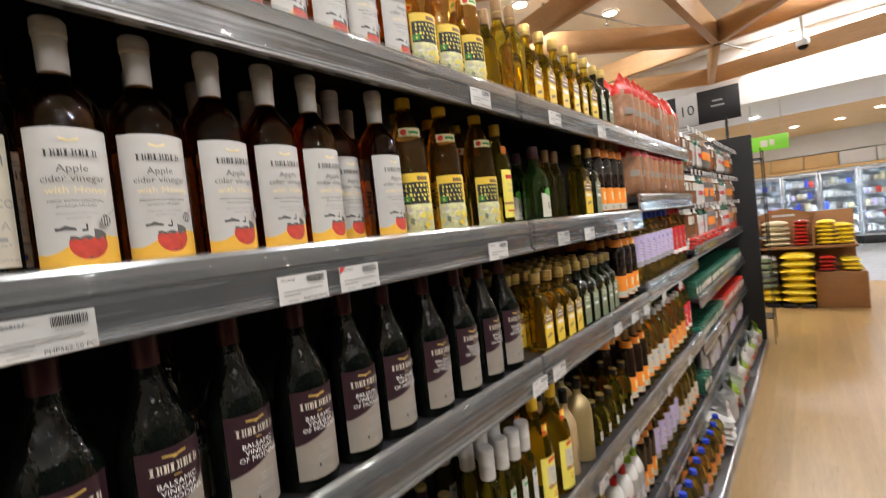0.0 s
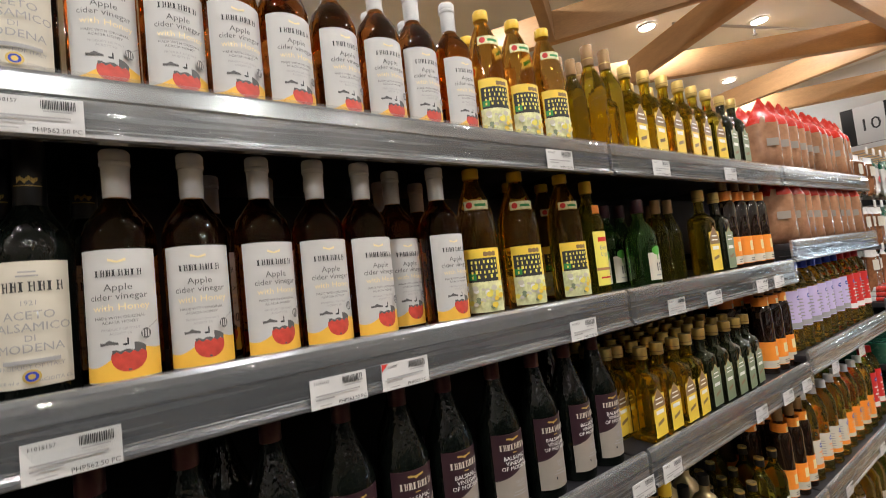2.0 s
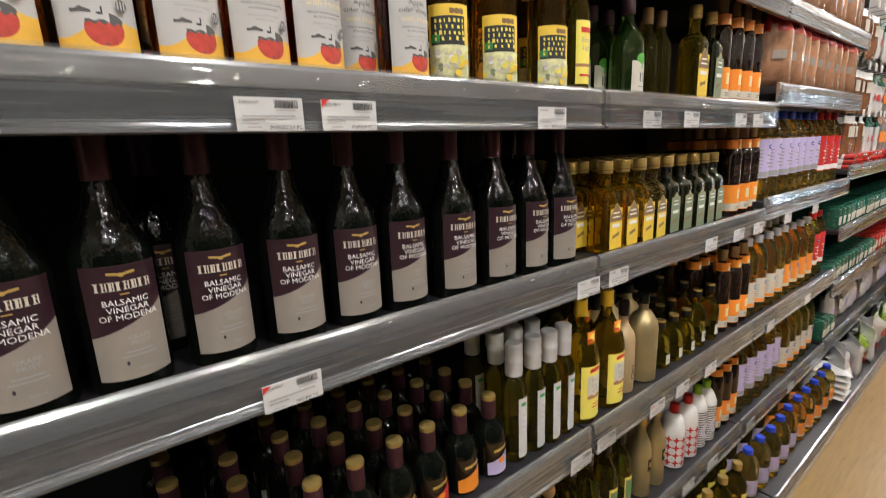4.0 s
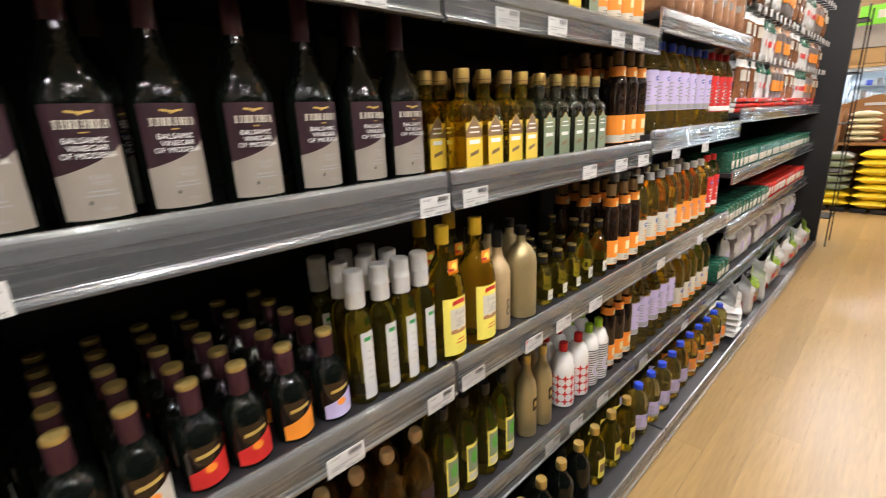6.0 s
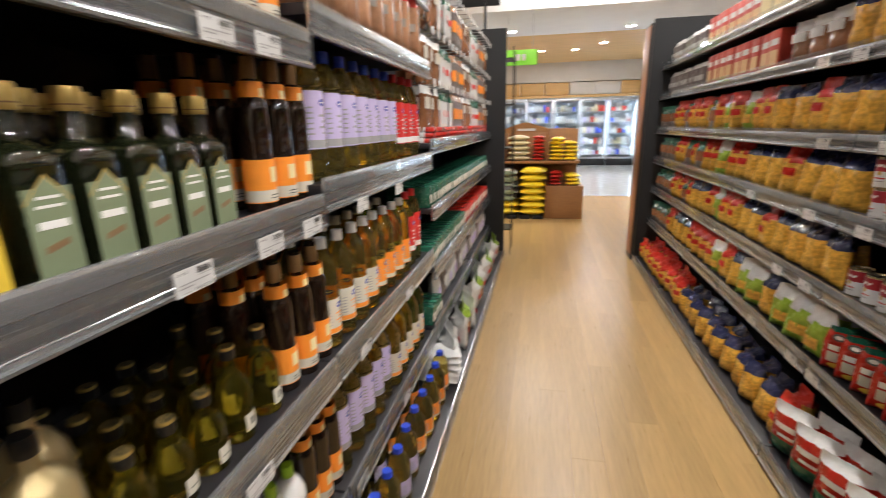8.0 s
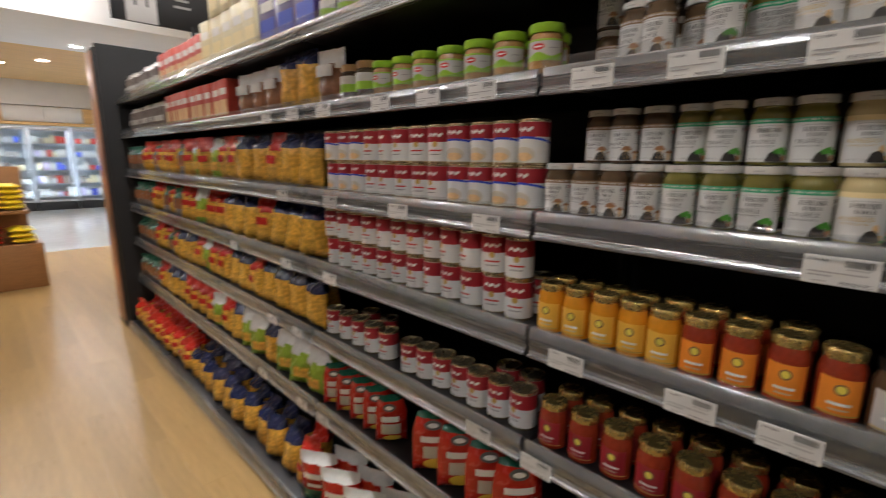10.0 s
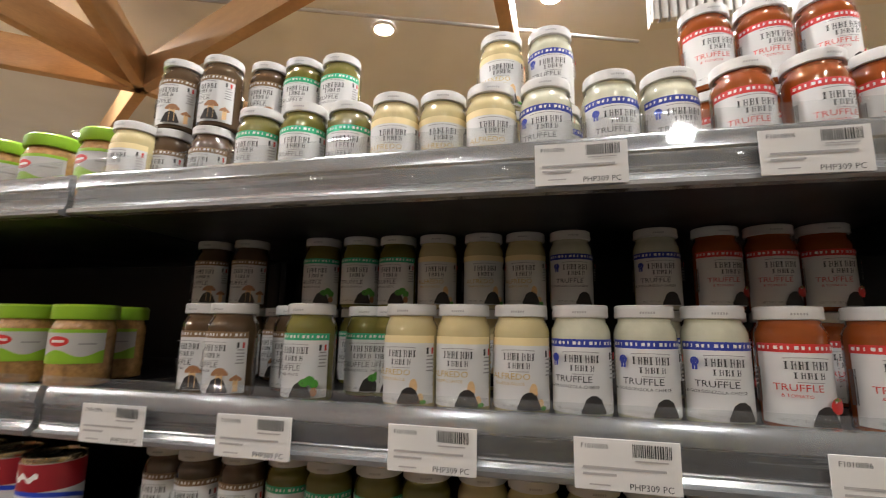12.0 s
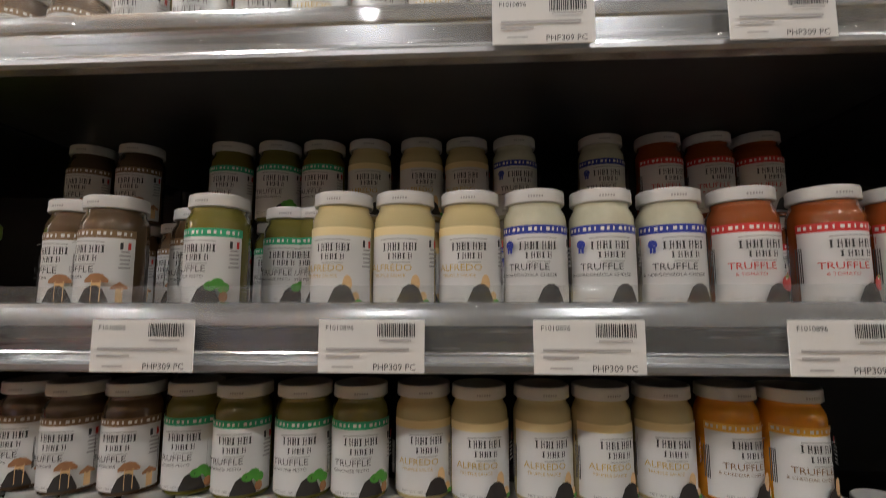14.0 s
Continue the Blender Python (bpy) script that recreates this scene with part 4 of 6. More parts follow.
pear = bottle("vinegar_bottle", "clear apple vinegar bottle with yellow picture label and yellow cap", "bottle", "yellow-label vinegar bottles",
              [(0, 0.003), (0.033, 0), (0.0385, 0.003), (0.039, 0.01), (0.039, 0.11), (0.0365, 0.135), (0.0375, 0.16), (0.034, 0.19), (0.025, 0.222), (0.0155, 0.245), (0.0125, 0.252), (0.0125, 0.268), (0, 0.268)], HONEY,
              [("cap", cap_profile(0.0155, 0.257, 0.276), YELLOW_CAP)],
              [("label", 0.0392, 0.035, 0.012, 0.125, BLOSSOM, pear_print),
               ("neck_label", 0.0315, 0.024, 0.196, 0.213, BLOSSOM, [("disc", RED_INK, -0.014, 0.205, 0.006, 0.006), ("strip", GREEN_INK, -0.004, 0.018, 0.202, 0.207)])], 24)
stock(pear, row([0.763, 0.848, 0.937], FX, 1.79) + row([0.8, 0.9], FX - 0.095, 1.79) + row([0.692, 0.806, 0.943], FX, 1.464) + row([0.76, 0.87, 0.98], FX - 0.09, 1.464), -24, sway=8)

light_oil = bottle("oil_bottle", "olive oil bottle with lemon-yellow label and round neck tag", "bottle", "yellow-label oil bottles",
                   slim_body(0.047, 0.165, 0.0135, 0.25, 0.29, 0.006), OIL, [("cap", cap_profile(0.016, 0.265, 0.305), YELLOW_CAP)],
                   [("label", 0.047, 0.042, 0.014, 0.15, LEMON_LABEL, [("strip", RED_INK, -0.02, 0.02, lambda u: 0.136 - 9 * u * u, lambda u: 0.146 - 9 * u * u), ("strip", CREAM_LABEL, -0.026, 0.026, 0.075, 0.125), ("text", GREY_INK, "Extra", 0, 0.11, 0.014), ("text", GREY_INK, "Light", 0, 0.096, 0.014),
                     ("strip", MUSHROOM, -0.026, 0.026, 0.066, lambda u: 0.075 + 0.002 * math.sin(u * 300))] + bars(GREY_INK, 0, 0.09, 0.03, 2, 0.006, 0.002) + bars(RED_INK, 0, 0.05, 0.03, 2, 0.008, 0.0025)),
                    ("neck_tag", 0.034, 0.016, 0.2, 0.232, ORANGE_LABEL, [("disc", LEMON_LABEL, 0, 0.217, 0.009, 0.01), ("strip", RED_INK, -0.016, 0.0, 0.208, 0.214)])], 22)
stock(light_oil, row([1.074, 1.181], FX, 0.704) + row([1.09, 1.19], FX - 0.095, 0.704), sway=6)
slim_yellow = bottle("oil_bottle", "slim olive oil bottle with lemon-yellow label and gold cap", "bottle", "", slim_body(0.031, 0.16, 0.0115, 0.22, 0.256), OIL, [("cap", cap_profile(0.014, 0.235, 0.262), YELLOW_CAP)],
                     [("label", 0.031, 0.026, 0.025, 0.145, LEMON_LABEL, [("strip", RED_INK, -0.016, 0.016, 0.122, 0.132), ("text", GREY_INK, "Extra", 0, 0.104, 0.013), ("text", GREY_INK, "Light", 0, 0.09, 0.013), ("strip", MUSHROOM, -0.026, 0.026, 0.058, 0.064), ("strip", RED_INK, -0.018, 0.018, 0.04, 0.044)]), ("neck_tag", 0.024, 0.014, 0.185, 0.205, ORANGE_LABEL, [])])
stock(slim_yellow, row([1.022], FX + 0.004, 1.464))

tall_oil = bottle("oil_bottle", "tall clear bottle of golden olive oil with ribbed cap", "bottle", "golden oil bottles", slim_body(0.034, 0.16, 0.0125, 0.225, 0.258), OIL, [("cap", cap_profile(0.0145, 0.225, 0.276), BROWN_CAP), ("band", cap_profile(0.0149, 0.24, 0.244), GOLD_CAP)])
stock(tall_oil, row([1.1, 1.165], FX, 1.79) + row([1.08, 1.16], FX - 0.08, 1.79), sway=6)
short_oil = bottle("oil_bottle", "small bottle of golden olive oil with gold cap", "bottle", "golden oil bottles", slim_body(0.028, 0.13, 0.011, 0.185, 0.21), OIL_GREEN, [("cap", cap_profile(0.013, 0.19, 0.228), BROWN_CAP)])
stock(short_oil, row([1.03], FX, 1.79) + row([1.36, 1.42], FX - 0.03, 1.464) + row([1.1, 1.32, 1.47], FX - 0.11, 1.464), sway=6)


def flask(label_mat, print_mat, what, h=0.215):
    body = [(0, 0.002), (0.024, 0), (0.03, 0.003), (0.031, 0.008), (0.031, h * 0.6), (0.0302, h * 0.635), (0.026, h * 0.68), (0.017, h * 0.715), (0.0132, h * 0.74), (0.0125, h * 0.95), (0, h * 0.95)]
    wave = lambda u: h * 0.49 + h * 0.07 * math.cos(u * 112)
    return bottle("oil_bottle", what, "bottle", "small oil bottles", body, OIL if label_mat is YELLOW_LABEL else FLASK_DARK, [("cap", cap_profile(0.0163, h * 0.87, h), GOLD_CAP), ("cap_ring", cap_profile(0.0167, h * 0.9, h * 0.915), BROWN_CAP)],
                  [("label", 0.0314, 0.0265, h * 0.06, h * 0.5, label_mat, [("strip", BROWN_LABEL if label_mat is YELLOW_LABEL else OLIVE_LABEL, -0.0265, 0.0265, h * 0.36, wave), ("strip", GOLD_INK, -0.0265, 0.0265, lambda u: wave(u) - 0.0012, lambda u: wave(u) + 0.0014),
                    ("strip", print_mat, -0.017, 0.017, h * 0.295, h * 0.335), ("strip", WHITE_INK, -0.016, 0.016, h * 0.4, h * 0.415), ("strip", WHITE_INK, -0.014, 0.014, h * 0.445, h * 0.46),
                    ("strip", BROWN_LABEL, -0.015, 0.013, lambda u: h * 0.19 + 0.25 * u, lambda u: h * 0.225 + 0.25 * u)])], 24, 5.0)


flask_y = flask(YELLOW_LABEL, WHITE_INK, "square olive oil bottle with yellow and brown label, gold cap")
flask_g = flask(OLIVE_LABEL, WHITE_INK, "square dark olive oil bottle with green label, gold cap")
Y3, G3 = [1.142, 1.21, 1.28, 1.345], [1.425, 1.495, 1.565, 1.635, 1.705]
stock(flask_y, row(Y3, FX + 0.01, 1.114) + row([1.1] + Y3, FX - 0.055, 1.114, 4, 0.065), sway=5)
stock(flask_g, row(G3, FX + 0.01, 1.114) + row(G3, FX - 0.055, 1.114, 4, 0.065), sway=5)
flask_t = flask(YELLOW_LABEL, WHITE_INK, "tall square olive oil bottle with yellow label, gold cap", 0.252)
stock(flask_t, row([1.25, 1.335, 1.425, 1.515, 1.605, 1.69], FX, 1.79) + row([1.29, 1.38, 1.47, 1.56, 1.65], FX - 0.07, 1.79) + row([1.545], FX, 1.464), sway=5)
flask_tg = flask(OLIVE_LABEL, WHITE_INK, "tall square dark oil bottle with green label, gold cap", 0.246)
stock(flask_tg, row([1.785, 1.86], FX, 1.79) + row([1.632], FX, 1.464), sway=5)
herb = bottle("oil_bottle", "green glass oil bottle with pale tree label and maroon cap", "bottle", "green oil bottles", slim_body(0.038, 0.12, 0.013, 0.175, 0.205), OIL_DARK, [("cap", cap_profile(0.0155, 0.188, 0.222), PLUM_CAP)],
              [("label", 0.0381, 0.028, 0.018, 0.085, CREAM_LABEL, [("disc", LEAF_PRINT, 0, 0.09, 0.017, 0.011), ("strip", LEAF_PRINT, -0.002, 0.002, 0.068, 0.085), ("strip", DARK_INK, -0.007, -0.003, 0.04, 0.06), ("strip", DARK_INK, 0.002, 0.008, 0.04, 0.06), ("strip", CREAM_LABEL, 0.0035, 0.0065, 0.045, 0.055), ("strip", GREY_INK, -0.012, 0.012, 0.028, 0.031)])])
stock(herb, row([1.225], FX, 1.464) + row([1.14, 1.2, 1.27], FX - 0.085, 1.464), sway=5)

sauce = bottle("sauce_bottle", "dark sauce bottle with two orange bands and brown cap", "bottle", "orange-band sauce bottles", slim_body(0.031, 0.2, 0.0135, 0.245, 0.302), SOY, [("cap", cap_profile(0.0155, 0.255, 0.295), BROWN_CAP)],
               [("label", 0.0312, 0.09, 0.02, 0.105, ORANGE_LABEL, [("strip", CREAM_LABEL, -0.09, 0.09, 0.022, 0.045), ("strip", PALE_GOLD, -0.012, 0.012, 0.06, 0.09), ("strip", INK, -0.014, 0.004, 0.028, 0.03), ("strip", INK, -0.014, 0.01, 0.034, 0.036)]), ("shoulder_label", 0.0245, 0.07, 0.213, 0.25, ORANGE_LABEL, [("strip", PALE_GOLD, -0.008, 0.008, 0.222, 0.238)])], 20)
stock(sauce, row([1.71, 1.79, 1.865, 1.94], FX, 1.464) + row([1.87, 1.945, 2.02], FX, 1.114) + row([1.875, 1.95, 2.03], FX, 0.704) + row([1.9, 1.97, 2.04], FX, 0.302) + row([1.8, 1.88, 1.96], FX - 0.08, 1.114, 2) + row([1.83, 1.91, 1.98], FX - 0.08, 0.704, 2), sway=8)


def pet(cap, label_mat, second, what, h=0.3, r=0.04, wide=0.1, low=0.14, high=0.46):
    body = [(0, 0.004), (r * 0.8, 0), (r, 0.006), (r, h * (low - 0.02)), (r * 0.985, h * low), (r * 0.985, h * high)]
    body += [(r * (1.0 if i % 2 else 0.965), h * (high + 0.02 + (0.7 - high) * i / 7)) for i in range(7)] + [(r * 0.95, h * 0.74), (r * 0.7, h * 0.84), (r * 0.36, h * 0.91), (r * 0.34, h * 0.97), (0, h * 0.97)]
    tall, half = h * (high - low), wide / 2
    zs = lambda f: h * low + tall * f
    layers = [("strip", second, -half, half, zs(0.02), zs(0.16)), ("disc", BLUE_INK, 0.0, zs(0.8), 0.013, 0.0085), ("strip", WHITE_INK, -0.009, 0.009, zs(0.8) - 0.0015, zs(0.8) + 0.0015)]
    layers += [("strip", second, -0.017 + 0.009 * (i % 2), 0.017 - 0.006 * (i % 3), zs(0.56 - 0.1 * i), zs(0.6 - 0.1 * i)) for i in range(4)]
    layers += [("strip", GREY_INK, s * (half - 0.004), s * (half - 0.018), zs(0.25 + 0.09 * i), zs(0.28 + 0.09 * i)) for s in (-1, 1) for i in range(6)]
    return bottle("oil_bottle", what, "bottle", "cooking oil bottles", body, OIL_PALE, [("cap", cap_profile(r * 0.4, h * 0.92, h), cap), ("cap_ring", cap_profile(r * 0.43, h * 0.905, h * 0.922), cap)],
                  [("label", r * 0.99, half, h * low, h * high, label_mat, layers)], 18)


canola = pet(BLUE_CAP, LILAC_LABEL, GREY_INK, "clear cooking oil bottle with lilac label and blue cap", 0.31, 0.038, low=0.25, high=0.68)
corn = pet(WHITE_CAP, ORANGE_LABEL, CREAM_LABEL, "clear cooking oil bottle with orange label and white cap", 0.3, 0.039)
cream_oil = pet(WHITE_CAP, CREAM_LABEL, ORANGE_LABEL, "clear cooking oil bottle with cream and orange label", 0.3, 0.039)
red_oil = pet(RED_CAP, RED_LABEL, WHITE_INK, "clear cooking oil bottle with red label and red cap", 0.31, 0.038, low=0.2, high=0.68)
jug = pet(BLUE_CAP, LILAC_LABEL, GREY_INK, "large cooking oil bottle with lilac label and blue cap", 0.2, 0.04)
jug_o = pet(BLUE_CAP, ORANGE_LABEL, CREAM_LABEL, "large cooking oil bottle with orange label and blue cap", 0.2, 0.04)
P3 = [2.09 + 0.095 * i for i in range(10)]
stock(canola, row(P3[:7], FX, 1.15) + row(P3[:7], FX - 0.09, 1.15), sway=9)
stock(red_oil, row(P3[7:], FX, 1.15) + row(P3[7:], FX - 0.09, 1.15) + row(P3[8:], FX, 0.704), sway=9)
stock(cream_oil, row(P3[:4], FX, 0.704) + row(P3[4:8], FX - 0.09, 0.704) + row(P3[5:], FX, 0.302), sway=9)
stock(corn, row(P3[4:8], FX, 0.704) + row(P3[:4], FX - 0.09, 0.704), sway=9)
stock(canola, row(P3[:5], FX, 0.302) + row(P3, FX - 0.09, 0.302), sway=9)
stock(jug, row([1.93, 2.04, 2.14, 2.25, 2.36], -0.5, 0.066) + row([2.0, 2.15, 2.3], -0.6, 0.066), sway=9)
stock(jug_o, row([2.47, 2.58, 2.69, 2.8, 2.91], -0.5, 0.066) + row([2.45, 2.6, 2.75], -0.6, 0.066), sway=9)

infused = bottle("oil_bottle", "slim green oil bottle with long white label and white cap", "bottle", "white-cap oil bottles", slim_body(0.0275, 0.165, 0.0125, 0.2, 0.24), OIL_GREEN,
                 [("cap", [(0, 0.196), (0.018, 0.196), (0.0188, 0.198), (0.0188, 0.226), (0.0198, 0.228), (0.0198, 0.232), (0.0188, 0.234), (0.0188, 0.264), (0.016, 0.267), (0, 0.267)], WHITE_CAP)],
                 [("label", 0.0277, 0.0145, 0.012, 0.15, WHITE_LABEL, [("strip", GREEN_INK, -0.008, 0.008, lambda u: 0.132 + 0.001 * math.sin(u * 900), 0.14)] + bars(GREY_INK, 0, 0.11, 0.012, 5, 0.014, 0.0016))], 16)
W4 = [0.837, 0.894, 0.945, 0.997]
stock(infused, row(W4, FX + 0.006, 0.704) + row([0.85, 0.91, 0.97], FX - 0.06, 0.704) + row([0.84, 0.9, 0.96], FX - 0.13, 0.704), sway=9)


def little(label_mat, what):
    return bottle("glaze_bottle", what, "bottle", "small balsamic bottles", slim_body(0.034, 0.085, 0.0125, 0.128, 0.165), BLACK_GLASS, [("foil", cap_profile(0.0148, 0.122, 0.163), PLUM_CAP), ("cap_top", cap_profile(0.0152, 0.163, 0.172), GOLD_CAP)],
                  [("label", 0.0342, 0.032, 0.008, 0.078, label_mat, [("strip", SOY, -0.032, 0.032, lambda u: 0.046 + 0.35 * u, 0.079), ("strip", GOLD_INK, -0.018, 0.018, lambda u: 0.06 + 0.1 * u, lambda u: 0.066 + 0.1 * u), ("disc", ORANGE_LABEL, 0.0, 0.038, 0.009, 0.007)])], 20)


red_l = little(RED_LABEL, "small black balsamic bottle with red label and gold cap")
orange_l = little(ORANGE_LABEL, "small black balsamic bottle with orange label and gold cap")
violet_l = little(LILAC_LABEL, "small black balsamic bottle with violet label and gold cap")
cream_l = little(CREAM_LABEL, "small black balsamic bottle with cream label and gold cap")
for proto, ys in ((cream_l, (0.21, 0.3, 0.39, 0.465)), (red_l, (0.541, 0.612)), (orange_l, (0.69,)), (violet_l, (0.768,))):
    stock(proto, row(ys, FX, 0.704, 5, 0.075), sway=8)

gold = bottle("oil_bottle", "matt gold bottle with domed shoulders", "bottle", "", [(0, 0.002), (0.034, 0), (0.041, 0.004), (0.042, 0.15), (0.039, 0.172), (0.027, 0.193), (0.015, 0.203), (0.0125, 0.21), (0.0125, 0.24), (0, 0.24)], GOLD_BOTTLE, [("cap", cap_profile(0.0145, 0.225, 0.25), BLACK_CAP)], [], 24)
stock(gold, row([1.366], FX, 0.704) + row([1.33, 1.42], FX - 0.085, 0.704))
tan = bottle("oil_bottle", "tan bottle with a dark loop ornament and black stopper", "bottle", "", slim_body(0.033, 0.15, 0.0125, 0.195, 0.225), TAN_BOTTLE, [("cap", cap_profile(0.014, 0.215, 0.255), BLACK_CAP)], [("ornament", 0.0332, 0.01, 0.03, 0.1, TAN_BOTTLE, [("disc", INK, 0, 0.05, 0.007, 0.012), ("disc", TAN_BOTTLE, 0, 0.05, 0.004, 0.008), ("disc", INK, 0, 0.072, 0.006, 0.01), ("disc", TAN_BOTTLE, 0, 0.072, 0.0035, 0.0065)])], 20)
stock(tan, row([1.265], FX, 0.704) + row([1.25], FX - 0.08, 0.704))
mini = bottle("oil_bottle", "small round oil bottle with square cream label", "bottle", "small round oil bottles", slim_body(0.03, 0.075, 0.0115, 0.115, 0.135), OIL_GREEN, [("cap", cap_profile(0.0135, 0.122, 0.146), BLACK_CAP), ("cap_ring", cap_profile(0.0139, 0.14, 0.146), GOLD_CAP)], [("label", 0.0302, 0.014, 0.015, 0.045, CREAM_LABEL, [("strip", INK, -0.008, 0.008, 0.026, 0.028)])], 18)
stock(mini, row([1.47, 1.545, 1.62], FX, 0.704) + row([1.45, 1.52, 1.6, 1.68], FX - 0.07, 0.704, 3, 0.07), sway=9)
mini_t = bottle("oil_bottle", "small round-shouldered oil bottle with handle label", "bottle", "small round oil bottles", slim_body(0.032, 0.1, 0.0115, 0.15, 0.18), OIL_GREEN, [("cap", cap_profile(0.0135, 0.165, 0.19), BLACK_CAP), ("cap_ring", cap_profile(0.0139, 0.184, 0.19), GOLD_CAP)], [("label", 0.0322, 0.016, 0.02, 0.055, CREAM_LABEL, [("strip", INK, -0.004, 0.004, 0.03, 0.045)])], 18)
stock(mini_t, row([1.7, 1.79], FX, 0.704) + row([1.76, 1.83], FX - 0.075, 0.704, 2), sway=9)

herbal = bottle("oil_bottle", "olive oil bottle with green and cream picture label", "bottle", "green-label oil bottles", slim_body(0.034, 0.16, 0.0125, 0.22, 0.25), OIL_GREEN, [("cap", cap_profile(0.0145, 0.235, 0.265), BLACK_CAP)], [("label", 0.0342, 0.024, 0.03, 0.14, LEMON_LABEL, [("strip", OLIVE_LABEL, -0.02, 0.02, 0.06, 0.13), ("disc", LEAF_PRINT, 0, 0.1, 0.012, 0.02), ("strip", CREAM_LABEL, -0.018, 0.018, 0.035, 0.055)])])
stock(herbal, row([1.05, 1.12, 1.2, 1.275], FX, 0.302) + row([1.08, 1.16, 1.24, 1.35], FX - 0.08, 0.302, 2), sway=9)
gilt = bottle("oil_bottle", "narrow gold-green oil bottle with dark crest", "bottle", "gold-green oil bottles", slim_body(0.032, 0.15, 0.012, 0.215, 0.25), GOLD_BOTTLE, [("cap", cap_profile(0.0135, 0.235, 0.262), GOLD_CAP)], [("crest", 0.0322, 0.012, 0.09, 0.13, SOY, [("disc", GOLD_INK, 0, 0.11, 0.006, 0.01)])])
stock(gilt, row([1.395, 1.475], FX, 0.302) + row([1.43, 1.52], FX - 0.08, 0.302), sway=9)
lattice = []
for i in range(8):
    for k in range(4):
        u, z = -0.08 + 0.023 * i, 0.024 + 0.028 * k
        lattice += [("disc", RED_INK, u, z, 0.011, 0.0034), ("disc", RED_INK, u, z, 0.0034, 0.0125)]
white_r = bottle("glazed_bottle", "white glazed bottle with red lattice pattern", "bottle", "patterned white bottles", [(0, 0.002), (0.03, 0), (0.038, 0.004), (0.038, 0.13), (0.037, 0.145), (0.03, 0.17), (0.022, 0.185), (0.012, 0.192), (0, 0.193)], WHITE_BOTTLE, [("cap", cap_profile(0.014, 0.188, 0.22), RED_CAP)], [("pattern", 0.0382, 0.09, 0.006, 0.125, WHITE_BOTTLE, lattice)], 22)
rings = [("strip", INK, -0.085, 0.085, 0.01 + 0.009 * i, 0.0135 + 0.009 * i) for i in range(15)] + [("disc", WHITE_BOTTLE, 0.0, 0.065, 0.026, 0.03), ("disc", LILAC_LABEL, 0.0, 0.065, 0.022, 0.026), ("disc", WHITE_BOTTLE, 0, 0.065, 0.016, 0.02), ("disc", INK, 0, 0.065, 0.01, 0.013), ("disc", WHITE_BOTTLE, 0, 0.065, 0.006, 0.009)]
white_k = bottle("glazed_bottle", "white glazed bottle with black rings and violet rosette", "bottle", "patterned white bottles", [(0, 0.002), (0.03, 0), (0.037, 0.004), (0.037, 0.14), (0.034, 0.16), (0.024, 0.185), (0.013, 0.197), (0, 0.198)], WHITE_BOTTLE, [("cap", cap_profile(0.014, 0.192, 0.225), GREEN_LID)], [("pattern", 0.0372, 0.09, 0.006, 0.15, WHITE_BOTTLE, rings)], 22)
stock(white_r, row([1.6, 1.69], FX, 0.302) + row([1.62, 1.7], FX - 0.085, 0.302), sway=9)
stock(white_k, row([1.765, 1.83], FX, 0.302) + row([1.78, 1.86], FX - 0.085, 0.302), sway=9)
knob = bottle("liqueur_bottle", "amber bottle with round cork knob", "bottle", "cork-knob bottles", slim_body(0.036, 0.14, 0.0125, 0.2, 0.225), HONEY, [("stopper", [(0, 0.222), (0.012, 0.222), (0.016, 0.23), (0.0165, 0.24), (0.013, 0.25), (0, 0.253)], WOOD_CAP)], [("label", 0.0362, 0.025, 0.04, 0.11, PLUM_LABEL, [])])
stock(knob, row([0.63, 0.72, 0.8, 0.88, 0.965], FX, 0.302) + row([0.68, 0.77, 0.85, 0.93], FX - 0.09, 0.302), sway=9)
ballot = bottle("oil_bottle", "dark oil bottle with brass screw cap on the base shelf", "bottle", "base shelf bottles", slim_body(0.036, 0.12, 0.013, 0.17, 0.19), OIL_GREEN, [("cap", cap_profile(0.0155, 0.175, 0.2), GOLD_CAP)], [("label", 0.0362, 0.025, 0.03, 0.1, LEMON_LABEL, [("strip", BROWN_LABEL, -0.02, 0.02, 0.05, 0.08)])])
ballot_d = bottle("vinegar_bottle", "black vinegar bottle with brass screw cap on the base shelf", "bottle", "base shelf bottles", slim_body(0.038, 0.12, 0.013, 0.17, 0.19), BLACK_GLASS, [("cap", cap_profile(0.0155, 0.175, 0.2), GOLD_CAP)], [])
stock(ballot_d, row([0.9, 1.0, 1.1, 1.2, 1.3, 1.4, 1.5], -0.5, 0.066) + row([1.15, 1.35, 1.5], -0.59, 0.066), sway=9)
stock(ballot, row([1.6, 1.71, 1.82], -0.5, 0.066) + row([1.6, 1.7, 1.8, 1.9], -0.59, 0.066), sway=9)


